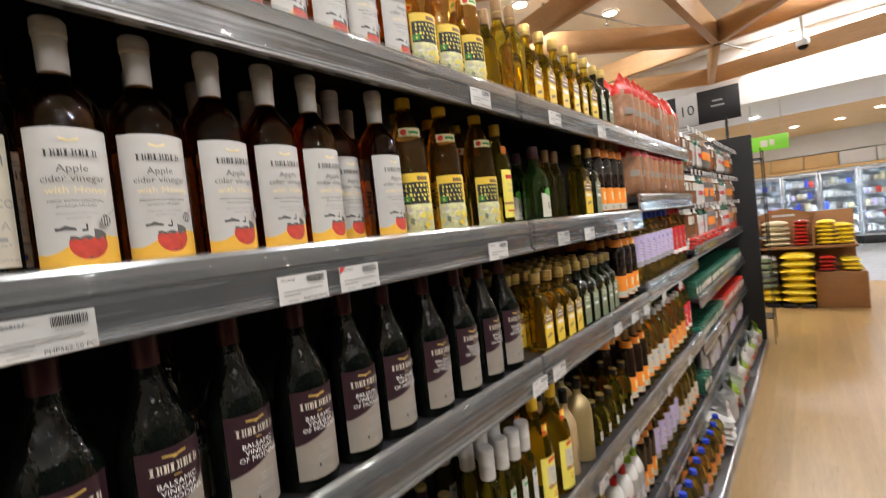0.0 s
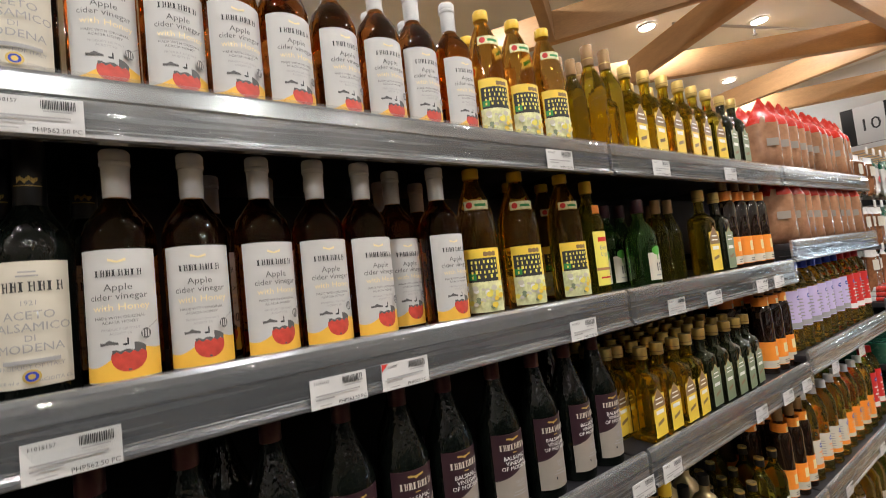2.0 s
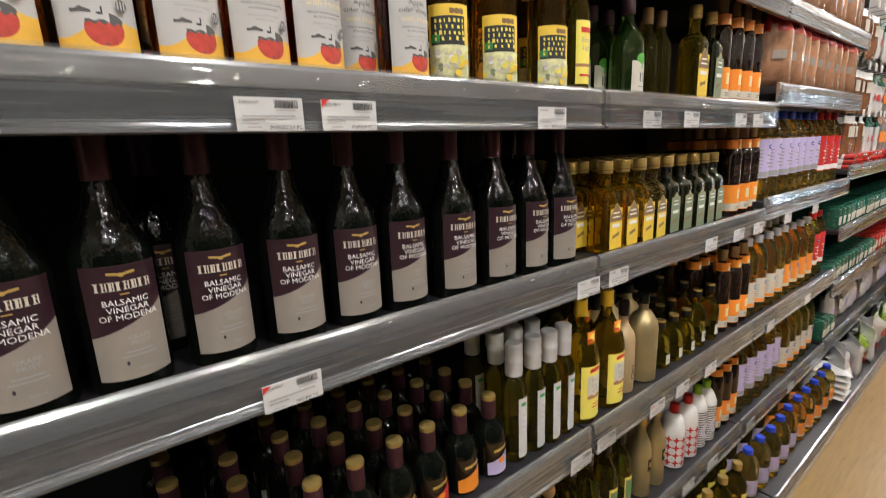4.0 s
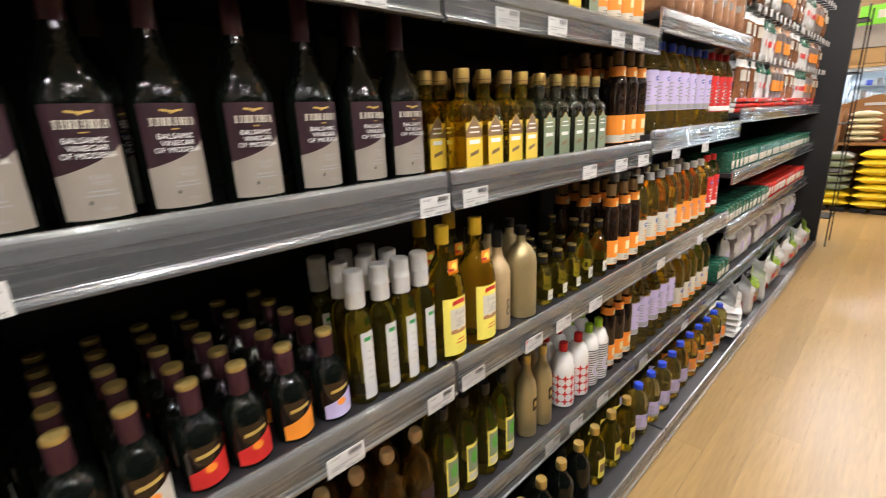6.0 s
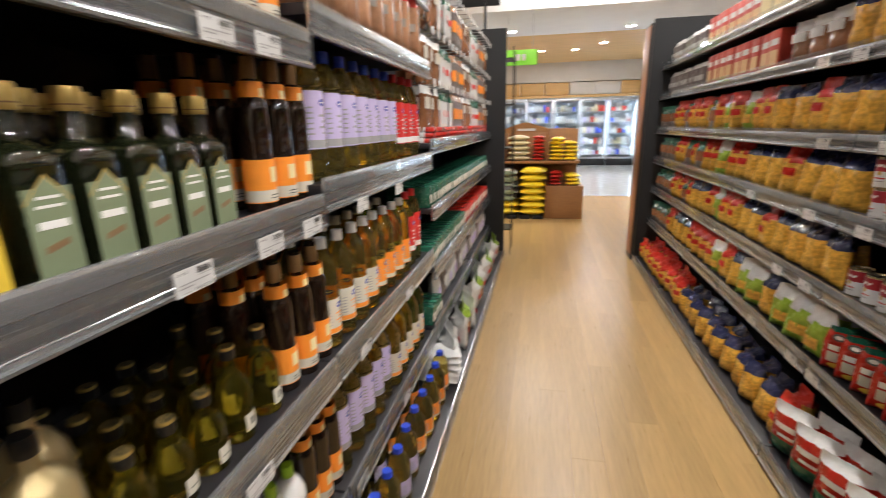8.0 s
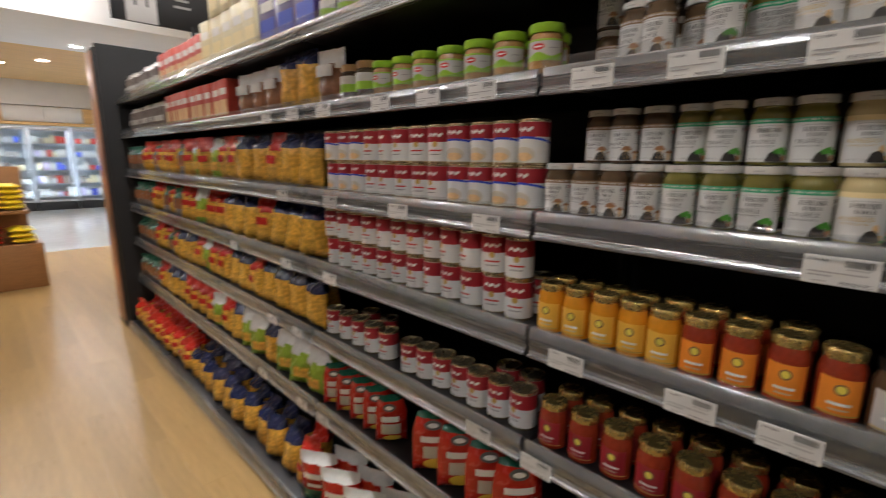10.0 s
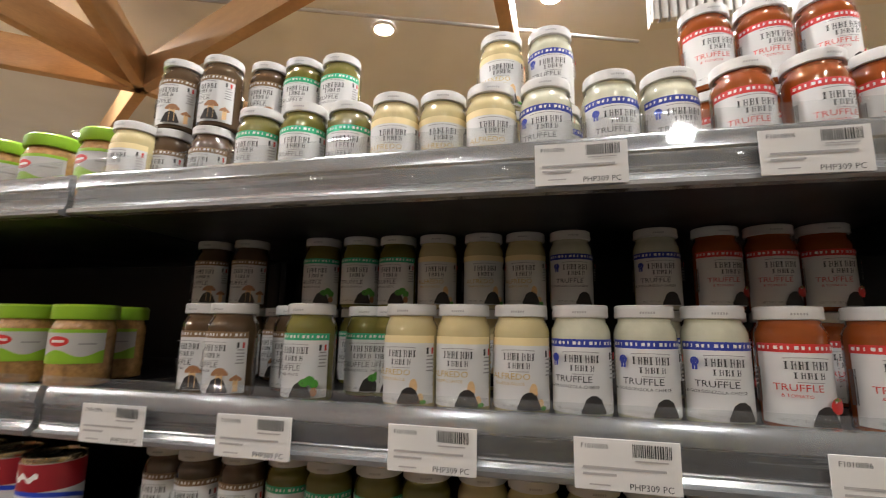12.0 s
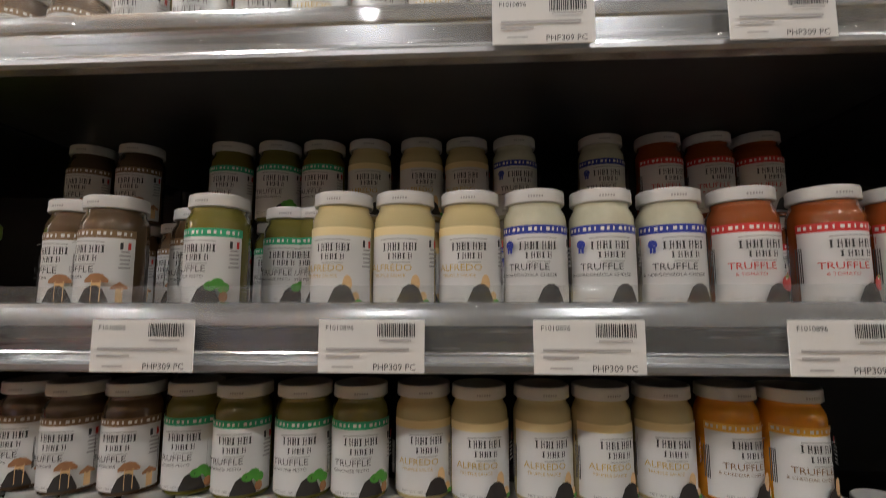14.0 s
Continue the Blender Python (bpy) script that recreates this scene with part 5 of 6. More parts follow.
# ---------------------------------------------------------------- bags and trays further down the long wall
def bag(name, label, group, mat, top, w, h, d, seed, seal=0.16, panel=None, taper=0.0):
    """A standing filled film bag, its face to +x, with a differently coloured top and a printed panel."""
    root = thing(name, label, "food bag", group)
    cut = h * (1 - seal * 1.6)
    bm = pillow(w, h, d, seed, crumple=0.42, seal=seal, taper=taper)
    if top is not None:
        crown = bm.copy()
        bmesh.ops.delete(bm, geom=[f for f in bm.faces if f.calc_center_median().z > cut], context="FACES")
        bmesh.ops.delete(crown, geom=[f for f in crown.faces if f.calc_center_median().z <= cut], context="FACES")
        part("bag_top", crown, top, root, degrees=75)
    part("film", bm, mat, root, degrees=75)
    for pm, z0, z1, u0, u1, round_it in ([(panel[0], panel[1], panel[2], -panel[3], panel[3], 0)] if panel and not isinstance(panel, list) else panel or []):
        bm = bmesh.new()
        nx, nz, grid = 6, 5, []
        for k in range(nz + 1):
            line = []
            for i in range(nx + 1):
                p, q = -1 + 2 * i / nx, -1 + 2 * k / nz
                if round_it:
                    p, q = p * math.sqrt(1 - q * q / 2), q * math.sqrt(1 - p * p / 2)
                y, z = ((u0 + u1) / 2 + p * (u1 - u0) / 2) * w / 2, h * ((z0 + z1) / 2 + q * (z1 - z0) / 2)
                fat = (1 - (abs(y) / (w / 2)) ** 3.2) * max(0.0, 1 - abs(2 * z / h - 1) ** 5) ** 0.6
                line.append(bm.verts.new((d / 2 * fat * 1.16 + 0.002 + 0.0006 * len(root.children), y, z)))
            grid.append(line)
        for k in range(nz):
            for i in range(nx):
                bm.faces.new((grid[k][i], grid[k][i + 1], grid[k + 1][i + 1], grid[k + 1][i]))
        part("printed_panel", bm, pm, root)
    return root


pita = bag("bread_bag", "clear bag of flat bread with red gathered top", "red-top bread bags", BREAD, RED_FILM, 0.125, 0.27, 0.06, 21, 0.2, (BEIGE_LABEL, 0.32, 0.42, 0.36), 0.93)
stock(pita, [(-0.6, 2.05 + 0.085 * i, 1.79) for i in range(11)] + [(-0.68, 2.09 + 0.085 * i, 1.79) for i in range(10)] + [(-0.6, 2.06 + 0.1 * i, 1.53) for i in range(9)], -38, 12)
hook_bags = [bag("snack_bag", "brown snack bag hanging on a hook rail", "hanging snack bags", SNACK, WHITE_FILM, 0.1, 0.2, 0.03, 31, 0.12, (CREAM_LABEL, 0.5, 0.75, 0.6)),
             bag("snack_bag", "white and green snack bag hanging on a hook rail", "hanging snack bags", WHITE_FILM, GREEN_FILM, 0.1, 0.2, 0.03, 33, 0.15, (RED_LABEL, 0.35, 0.5, 0.6)),
             bag("snack_bag", "dark snack bag with orange panel hanging on a hook rail", "hanging snack bags", GREY_FILM, BREAD, 0.1, 0.2, 0.03, 35, 0.12, (ORANGE_LABEL, 0.3, 0.6, 0.7))]


def hook(length=0.3):
    root = thing("shelf_hook", "chrome display hook with white price flag", "display hook", "display hooks")
    rod = lathe([(0, 0), (0.0025, 0), (0.0025, length), (0, length)], 6)
    ob = part("rod", rod, RIM, root)
    ob.matrix_basis = pose(0, 0, 0, 0, 90, 0)
    part("flag", box(length, length + 0.003, -0.019, 0.019, -0.008, 0.026, 0.0005), PAPER, root)
    return root


peg = hook(0.42)
pegs, hung = [], ([], [], [])
for z in (1.92, 1.66, 1.45):
    for i in range(20):
        y = 3.12 + 0.115 * i
        pegs.append((-0.97, y, z))
        for d in range(3):
            hung[(i // 3 + d % 1) % 3].append((-0.6 - 0.05 * d, y, z - 0.2))
stock(peg, pegs, 0, 1)
for n, proto in enumerate(hook_bags):
    stock(proto, hung[n], 0, 14, n)
tray = thing("meat_tray", "flat red and white food packet lying on the shelf", "food packet", "flat packets")
part("tray", box(-0.1, 0.1, -0.07, 0.07, 0, 0.022, 0.008), RED_FILM, tray)
part("sleeve", box(-0.04, 0.06, -0.071, 0.071, 0.001, 0.0235, 0.004), WHITE_FILM, tray)
stock(tray, [(-0.66, 3.15 + 0.16 * i, 1.2 + 0.024 * k) for i in range(13) for k in range(3)], 0, 14)
box_green = thing("cracker_packet", "dark green packet with pale end label", "food packet", "green packets")
part("packet", box(-0.11, 0.11, -0.032, 0.032, 0, 0.1, 0.006), GREEN_FILM, box_green)
part("end_label", box(0.11, 0.1115, -0.026, 0.026, 0.02, 0.06, 0.0005), CREAM_LABEL, box_green)
stock(box_green, [(-0.68, 3.1 + 0.069 * i, z) for i in range(32) for z in (0.905,)] + [(-0.68, 3.1 + 0.069 * i, 0.315) for i in range(3)] + [(-0.68, 3.1 + 0.069 * i, 0.62) for i in range(14)], 0, 4)
box_red = thing("cracker_packet", "red and cream packet with printed end", "food packet", "red packets")
part("packet", box(-0.11, 0.11, -0.032, 0.032, 0, 0.11, 0.006), RED_FILM, box_red)
part("end_label", box(0.11, 0.1115, -0.026, 0.026, 0.03, 0.08, 0.0005), CREAM_LABEL, box_red)
stock(box_red, [(-0.68, 4.08 + 0.069 * i, 0.62) for i in range(18)], 0, 4)
pouch = bag("flour_bag", "white standing pouch with grey-blue panel", "pale pouches", WHITE_FILM, None, 0.13, 0.2, 0.06, 41, 0.1, (LILAC_LABEL, 0.3, 0.6, 0.6))
pouch_d = bag("rice_bag", "dark grey standing pouch", "pale pouches", GREY_FILM, WHITE_FILM, 0.13, 0.2, 0.06, 43, 0.1, (WHITE_FILM, 0.4, 0.7, 0.6))
stock(pouch, [(-0.62, 3.32 + 0.15 * i, 0.315) for i in range(14) if i % 3 != 1], 0, 10)
stock(pouch_d, [(-0.62, 3.32 + 0.15 * i, 0.315) for i in range(14) if i % 3 == 1], 0, 10)
loose = bag("rice_bag", "crumpled clear and white bag leaning on the base shelf", "base shelf bags", WHITE_FILM, None, 0.2, 0.2, 0.08, 45, 0.2, (RED_LABEL, 0.35, 0.5, 0.6))
loose_g = bag("rice_bag", "clear bag with green print on the base shelf", "base shelf bags", WHITE_FILM, LIME_FILM, 0.2, 0.22, 0.08, 47, 0.3, (BREAD, 0.2, 0.45, 0.8))
stock(loose, [(-0.5 - 0.03 * (i % 2), 3.12 + 0.14 * i, 0.066) for i in range(16) if i % 4 != 3], 15, 22)
stock(loose_g, [(-0.5, 3.12 + 0.14 * i, 0.066) for i in range(16) if i % 4 == 3], 0, 20)
flat = thing("flat_bag", "folded white paper bag lying in a pile", "food bag", "paper bags")
part("bag", pillow(0.16, 0.2, 0.03, 51), WHITE_FILM, flat)
for n, i in enumerate(range(5)):
    copy = flat if n == 0 else copy_thing(flat, Matrix())
    copy.matrix_basis = pose(-0.63, 3.02, 0.084 + 0.028 * i, 0, 90, 4 * i)

# ---------------------------------------------------------------- jars of the other side
JR, JH = 0.0265, 0.1
TURN = 180


def sauce_jar(sauce, band, words, word_mat, extra, what, lid=JAR_LID, band_text=True):
    body = [(0, 0.003), (JR * 0.8, 0.0), (JR * 0.97, 0.002), (JR, 0.006), (JR, JH * 0.745), (JR * 0.985, JH * 0.775), (JR * 0.92, JH * 0.82), (JR * 0.86, JH * 0.845), (JR * 0.85, JH * 0.86), (JR * 0.85, JH * 0.9), (0, JH * 0.9)]
    layers = [("strip", band, -0.036, 0.036, 0.0625, 0.0695)] if band else []
    if band and band_text:
        layers += [("strip", WHITE_INK, -0.034 + 0.0046 * i, -0.0312 + 0.0046 * i - 0.0008 * (i % 3), 0.0648, 0.0676) for i in range(15)]
    layers += strokes(INK, 7, -0.0135, 0.0043, 0.0495, 0.0558, 0.001) + strokes(INK, 5, -0.008, 0.0038, 0.0425, 0.0473, 0.0009)
    layers += [("strip", GREY_INK, -0.007, 0.009, 0.0395, 0.0401), ("strip", GREY_INK, -0.014, 0.014, lambda u: 0.0585 - 4 * u * u, lambda u: 0.0591 - 3 * u * u)]
    layers += extra
    if words:
        layers += [("text", word_mat, w, u, z + 0.0045, s) for w, u, z, s in words]
    layers += [("text", GREY_INK, "NET WT 180 g", -0.01, 0.0095, 0.0032)]
    layers += [("strip", TRUFFLE_PRINT, -0.0005, 0.0185, 0.007, lambda u: 0.0075 + 0.0145 * max(0.0, 1 - ((u - 0.009) / 0.0096) ** 2) ** 0.5 + 0.0005 * math.sin(u * 1900))]
    layers += [("strip", INK, 0.0235, 0.0255, 0.0525, 0.0585), ("strip", RED_INK, 0.0285, 0.0305, 0.0525, 0.0585)] + bars(GREY_INK, 0.027, 0.05, 0.008, 5, 0.0034, 0.0013)
    layers += [("strip", DARK_INK, -0.0345 + 0.0013 * i, -0.0337 + 0.0013 * i, 0.022, 0.05) for i in range(4)]
    lid_p = [(0, JH * 0.885), (JR * 0.92, JH * 0.885), (JR * 0.955, JH * 0.892), (JR * 0.96, JH * 0.905), (JR * 0.945, JH * 0.955), (JR * 0.955, JH * 0.972), (JR * 0.94, JH * 0.993), (JR * 0.89, JH), (JR * 0.82, JH * 0.99), (0, JH * 0.985)]
    root = bottle("sauce_jar", what, "jar", "truffle sauce jars", body, sauce, [("lid", lid_p, lid)], [("label", JR, 0.0355, 0.006, 0.0625 if band else 0.065, BRIGHT_LABEL, layers)], 24)
    rim = JR * 0.952
    bm, mats = printed([("strip", GREY_INK, -0.006 + 0.0021 * i, -0.0048 + 0.0021 * i, JH * 0.922, JH * 0.941) for i in range(6)], rim)
    lid_ob = [c for c in root.children if c.name.startswith("lid")][0]
    part("lid_print", bm, mats, lid_ob)
    return root


fruit = [("disc", PEAR_PRINT, 0.0125, 0.0225, 0.0034, 0.0075), ("disc", PEAR_PRINT, 0.0185, 0.0125, 0.003, 0.004), ("disc", LEAF_PRINT, 0.021, 0.0085, 0.003, 0.002)]
leaf = [("disc", LEAF_PRINT, 0.012, 0.0215, 0.0045, 0.004), ("disc", LEAF_PRINT, 0.0165, 0.0235, 0.0045, 0.0045), ("disc", LEAF_PRINT, 0.0205, 0.02, 0.004, 0.0045), ("disc", MUSHROOM, 0.0205, 0.0125, 0.003, 0.0045)]
shroom = [("strip", PEAR_PRINT, 0.0075, 0.0135, 0.009, 0.026), ("strip", MUSHROOM, 0.003, 0.018, 0.0245, lambda u: 0.025 + 0.0075 * max(0.0, 1 - ((u - 0.0105) / 0.0078) ** 2) ** 0.5), ("strip", PEAR_PRINT, 0.0225, 0.027, 0.008, 0.02), ("strip", MUSHROOM, 0.0195, 0.03, 0.019, lambda u: 0.0195 + 0.0058 * max(0.0, 1 - ((u - 0.02475) / 0.0055) ** 2) ** 0.5)]
tomato = [("disc", RED_LABEL, 0.0185, 0.0225, 0.0065, 0.0063), ("disc", WHITE_INK, 0.0168, 0.0255, 0.0009, 0.0009), ("disc", LEAF_PRINT, 0.0185, 0.0268, 0.0034, 0.0012), ("strip", LEAF_PRINT, 0.018, 0.019, 0.026, 0.0295)]
medal = [("disc", BLUE_INK, -0.0205, 0.0535, 0.0034, 0.0036), ("disc", WHITE_INK, -0.0205, 0.0535, 0.0018, 0.0019), ("strip", BLUE_INK, -0.0226, -0.0208, 0.0465, 0.051), ("strip", BLUE_INK, -0.0202, -0.0184, 0.0465, 0.051)]
T = lambda second: [("TRUFFLE", -0.0065, 0.0285, 0.0077), (second, -0.0075, 0.0235, 0.0036)]
j_brown = sauce_jar(BROWN_SAUCE, BROWN_LABEL, T("& PORCINI"), INK, shroom, "brown mushroom truffle sauce jar with white label and lid")
j_green = sauce_jar(GREEN_SAUCE, MINT_FOIL, T("GENOVESE PESTO"), DARK_INK, leaf, "green pesto truffle jar with white label and lid")
j_cream = sauce_jar(CREAM_SAUCE, PALE_GOLD, [("ALFREDO", -0.0065, 0.0285, 0.0077), ("TRUFFLE SAUCE", -0.0075, 0.0235, 0.0036)], GOLD_INK, fruit, "cream truffle sauce jar with white label and lid", band_text=False)
j_blue = sauce_jar(BLUE_SAUCE, BLUE_INK, T("& GORGONZOLA CHEESE"), INK, medal, "pale cheese truffle sauce jar with blue band, white label and lid")
j_red = sauce_jar(TOMATO_SAUCE, RED_LABEL, T("& TOMATO"), RED_INK, tomato, "red tomato truffle sauce jar with white label and lid")
j_cheddar = sauce_jar(ORANGE_SAUCE, AMBER_PRINT, T("& CHEDDAR CHEESE"), BROWN_LABEL, fruit, "orange cheddar truffle sauce jar with white label and lid")
KINDS = {"b": j_brown, "g": j_green, "c": j_cream, "u": j_blue, "r": j_red, "o": j_cheddar}


def jars(kinds, ys, x, z, seed=1, sway=12):
    for k in sorted(set(kinds)):
        stock(KINDS[k], [(x, y, z) for q, y in zip(kinds, ys) if q == k], TURN + 4, sway, seed)


Z0, Z1, Z2, Z3, Z4 = 1.712, 1.487, 1.22, 0.972, 0.707
X0 = 0.945
front0 = [1.825, 1.762, 1.705, 1.643, 1.587, 1.531, 1.476, 1.422, 1.368, 1.312, 1.252, 1.194, 1.132, 1.075, 1.018, 0.96, 0.903, 0.846]
jars("cgggcccuuurrrrrr", front0[:1] + front0[3:], X0, Z0, 3)
jars("bb", (1.797, 1.737), X0 + 0.03, Z0, 18)
jars("bb", (1.795, 1.735), X0 + 0.03, Z0 + JH, 19)
back0 = [1.68, 1.628, 1.578, 1.53, 1.47, 1.412, 1.356, 1.3, 1.24, 1.18, 1.14, 1.084, 1.026, 0.968, 0.91]
jars("bggccccuuurrrrr", back0, X0 + 0.06, Z0, 4)
jars("bgg", back0[:3], X0 + 0.06, Z0 + JH, 5)
jars("cu", (1.362, 1.304), X0 + 0.06, Z0 + JH, 6)
jars("rrr", back0[10:13], X0 + 0.06, Z0 + JH, 7)
front1 = [1.655, 1.56, 1.448, 1.394, 1.34, 1.283, 1.227, 1.172, 1.112, 1.045, 0.985, 0.92]
jars("bgcccuuurrrr", front1, X0, Z1, 8)
jars("b", [1.702], X0 + 0.012, Z1, 9)
jars("bgg", [1.615, 1.52, 1.49], X0 + 0.058, Z1, 10)
rear1 = [1.815, 1.752, 1.69, 1.632, 1.574, 1.517, 1.46, 1.398, 1.341, 1.284, 1.184, 1.115, 1.06, 1.003, 0.945]
jars("bbbgggccccurrrr"[:9] + "uurrrr", rear1, 1.095, Z1, 11)
jars("bbgggccc", [rear1[i] for i in (0, 1, 3, 4, 5, 6, 7, 8)], 1.095, Z1 + JH, 12)
jars("uurrr", [rear1[i] for i in (9, 10, 11, 12, 13)], 1.095, Z1 + JH, 13)
order = "bbbbggggcccccoorr"
jars(order, [1.825 - 0.0565 * i for i in range(16)], X0, Z2, 14)
jars(order[1:], [1.775 - 0.0555 * i for i in range(14)], X0 + 0.05, Z2 + JH, 15)
jars(order, [1.82 - 0.0565 * i for i in range(16)], X0 + 0.056, Z2, 16)


def tall_jar(sauce, lid, what, band, r=0.0275, h=0.105, group="tall sauce jars", half=0.0275):
    body = [(0, 0.003), (r * 0.8, 0), (r, 0.004), (r, h * 0.7), (r * 0.9, h * 0.8), (r * 0.82, h * 0.86), (0, h * 0.86)]
    lid_p = [(0, h * 0.85), (r * 0.9, h * 0.85), (r * 0.92, h * 0.97), (r * 0.86, h), (0, h * 0.99)]
    layers = []
    if band:
        layers = [("disc", BROWN_LABEL, 0, h * 0.47, r * 0.3, r * 0.3), ("disc", LEMON_LABEL, 0, h * 0.47, r * 0.2, r * 0.22), ("strip", WHITE_INK, -r * 0.5, r * 0.5, h * 0.25, h * 0.29), ("strip", CREAM_LABEL, -r * 0.4, r * 0.4, h * 0.18, h * 0.2), ("strip", GOLD_INK, -r * 0.98, r * 0.98, h * 0.11, h * 0.13)]
    return bottle("sauce_jar", what, "jar", group, body, sauce, [("lid", lid_p, lid)], [("label", r, half, h * 0.1, h * 0.62, band, layers)] if band else [], 20)


o_jar = tall_jar(ORANGE_SAUCE, GOLD_LID, "tall orange sauce jar with gold lid", AMBER_PRINT)
r_jar = tall_jar(RED_SAUCE, GOLD_LID, "tall red-brown sauce jar with gold lid and orange label", ORANGE_LABEL)
w_jar = tall_jar(BROWN_SAUCE, BLACK_CAP, "clear brown sauce jar with white label", WHITE_LABEL)
s_jar = tall_jar(RED_SAUCE, GOLD_LID, "squat red sauce jar with gold lid", DARK_RED_LABEL, 0.031, 0.105, "red sauce jars")
stock(o_jar, [(X0, y, Z3) for y in (1.825, 1.77, 1.713, 1.657, 1.6)], TURN, 9)
stock(r_jar, [(X0, y, Z3) for y in (1.543, 1.484, 1.424, 1.364)] + [(X0 + 0.06, 1.83 - 0.058 * i, Z3) for i in range(8)], TURN, 9)
stock(w_jar, [(X0, y, Z3) for y in (1.303, 1.243, 1.182, 1.12, 1.06)] + [(X0 + 0.06, 1.3 - 0.06 * i, Z3) for i in range(5)], TURN, 9)
stock(s_jar, [(X0 + 0.01, 1.81 - 0.07 * i, Z4) for i in range(12)] + [(X0 + 0.08, 1.81 - 0.07 * i, Z4) for i in range(12)], TURN, 9)
g_jar = bottle("snack_jar", "snack jar with lime lid, lime band and white label", "jar", "lime-lid jars", [(0, 0.002), (0.028, 0), (0.0335, 0.003), (0.034, 0.066), (0.033, 0.072), (0.0305, 0.078), (0.0305, 0.083), (0, 0.083)], NUTS,
               [("lid", [(0, 0.08), (0.034, 0.08), (0.0352, 0.082), (0.0352, 0.095), (0.033, 0.098), (0, 0.0985)], GREEN_LID)],
               [("label", 0.0342, 0.05, 0.028, 0.068, WHITE_LABEL, [("strip", GREEN_LID, -0.05, 0.05, 0.028, lambda u: 0.04 + 0.004 * math.cos(u * 120)), ("strip", GREEN_LID, -0.05, 0.05, 0.064, 0.068), ("disc", RED_LABEL, 0, 0.054, 0.013, 0.006), ("strip", WHITE_INK, -0.008, 0.008, 0.0525, 0.0555), ("strip", GREY_INK, -0.04, -0.022, 0.05, 0.052), ("strip", GREY_INK, 0.022, 0.04, 0.05, 0.052)])], 22)
GY = [1.88, 1.973, 2.062, 2.147, 2.232, 2.317, 2.4]
stock(g_jar, [(X0 + 0.015, y, Z1) for y in GY] + [(X0 + 0.09, y + 0.03, Z1) for y in GY] + [(X0 + 0.01, y, Z0) for y in GY] + [(X0 + 0.085, y, Z0) for y in GY], TURN, 12)
d_jar = bottle("preserve_jar", "dark preserve jar with lime band and black lid", "jar", "dark preserve jars", [(0, 0.002), (0.032, 0), (0.038, 0.003), (0.039, 0.08), (0.034, 0.09), (0, 0.09)], SOY,
               [("lid", [(0, 0.088), (0.036, 0.088), (0.037, 0.106), (0.035, 0.108), (0, 0.108)], BROWN_CAP)], [("label", 0.0392, 0.045, 0.03, 0.075, WHITE_LABEL, [("strip", GREEN_LID, -0.045, 0.045, 0.03, 0.052)])], 20)
stock(d_jar, [(X0 + 0.015, y, Z1) for y in (2.47, 2.555)] + [(X0 + 0.015, y, Z0) for y in (2.47, 2.56, 2.65)], TURN, 8)


# ---------------------------------------------------------------- soup cans and pouches
def can(layers, base, what, r=0.0325, h=0.094):
    body = [(0, 0.002), (r * 0.9, 0.002), (r * 0.98, 0), (r, 0.003), (r * 0.985, 0.005), (r * 0.985, h - 0.005), (r, h - 0.003), (r * 0.98, h), (r * 0.92, h - 0.001), (r * 0.9, h - 0.003), (0, h - 0.003)]
    root = bottle("soup_can", what, "can", "soup cans", body, TIN, [], [("label", r * 0.99, 0.09, 0.006, h - 0.006, base, layers)], 22)
    return root


script = lambda z: [("strip", WHITE_INK, -0.02, 0.02, lambda u: z + 0.003 * math.sin(u * 420), lambda u: z + 0.006 + 0.003 * math.sin(u * 420 + 0.6))]
can_a = can([("strip", DARK_RED_LABEL, -0.088, 0.088, 0.052, 0.0875), ("disc", GOLD_INK, 0, 0.047, 0.007, 0.007), ("strip", RED_INK, -0.018, 0.018, 0.03, 0.034), ("strip", GREY_INK, -0.015, 0.015, 0.021, 0.024)] + script(0.066), BRIGHT_LABEL, "red and white soup can")
can_b = can([("strip", DARK_RED_LABEL, -0.088, 0.088, 0.058, 0.0875), ("strip", BLUE_CAP, -0.088, 0.088, lambda u: 0.054 - 12 * u * u * 0.2, lambda u: 0.059 - 12 * u * u * 0.2), ("disc", CREAM_LABEL, 0, 0.022, 0.026, 0.016), ("disc", PEAR_PRINT, 0, 0.018, 0.02, 0.009)] + script(0.07), BRIGHT_LABEL, "creamy soup can with red top and blue stripe")
CY = [1.9 + 0.069 * i for i in range(12)]
stock(can_b, [(X0 + 0.012, y, Z2 + 0.094 * k) for y in CY[:4] + CY[9:] for k in (0, 1)], TURN, 20, 2)
stock(can_a, [(X0 + 0.012, y, Z2 + 0.094 * k) for y in CY[4:9] for k in (0, 1)] + [(X0 + 0.012, y + 0.02, Z3 + 0.094 * k) for y in CY for k in (0, 1)] + [(X0 + 0.08, y, Z) for y in CY for Z in (Z2, Z3)], TURN, 25, 3)
stock(can_a, [(X0 + 0.02, y, Z4) for y in (2.715, 2.64, 2.565, 2.49, 2.415, 2.3, 2.235, 2.168, 2.1, 2.035, 1.968, 1.9)] + [(X0 + 0.095, y, Z4) for y in (2.0, 1.93, 2.6, 2.5)], TURN, 12, 5)
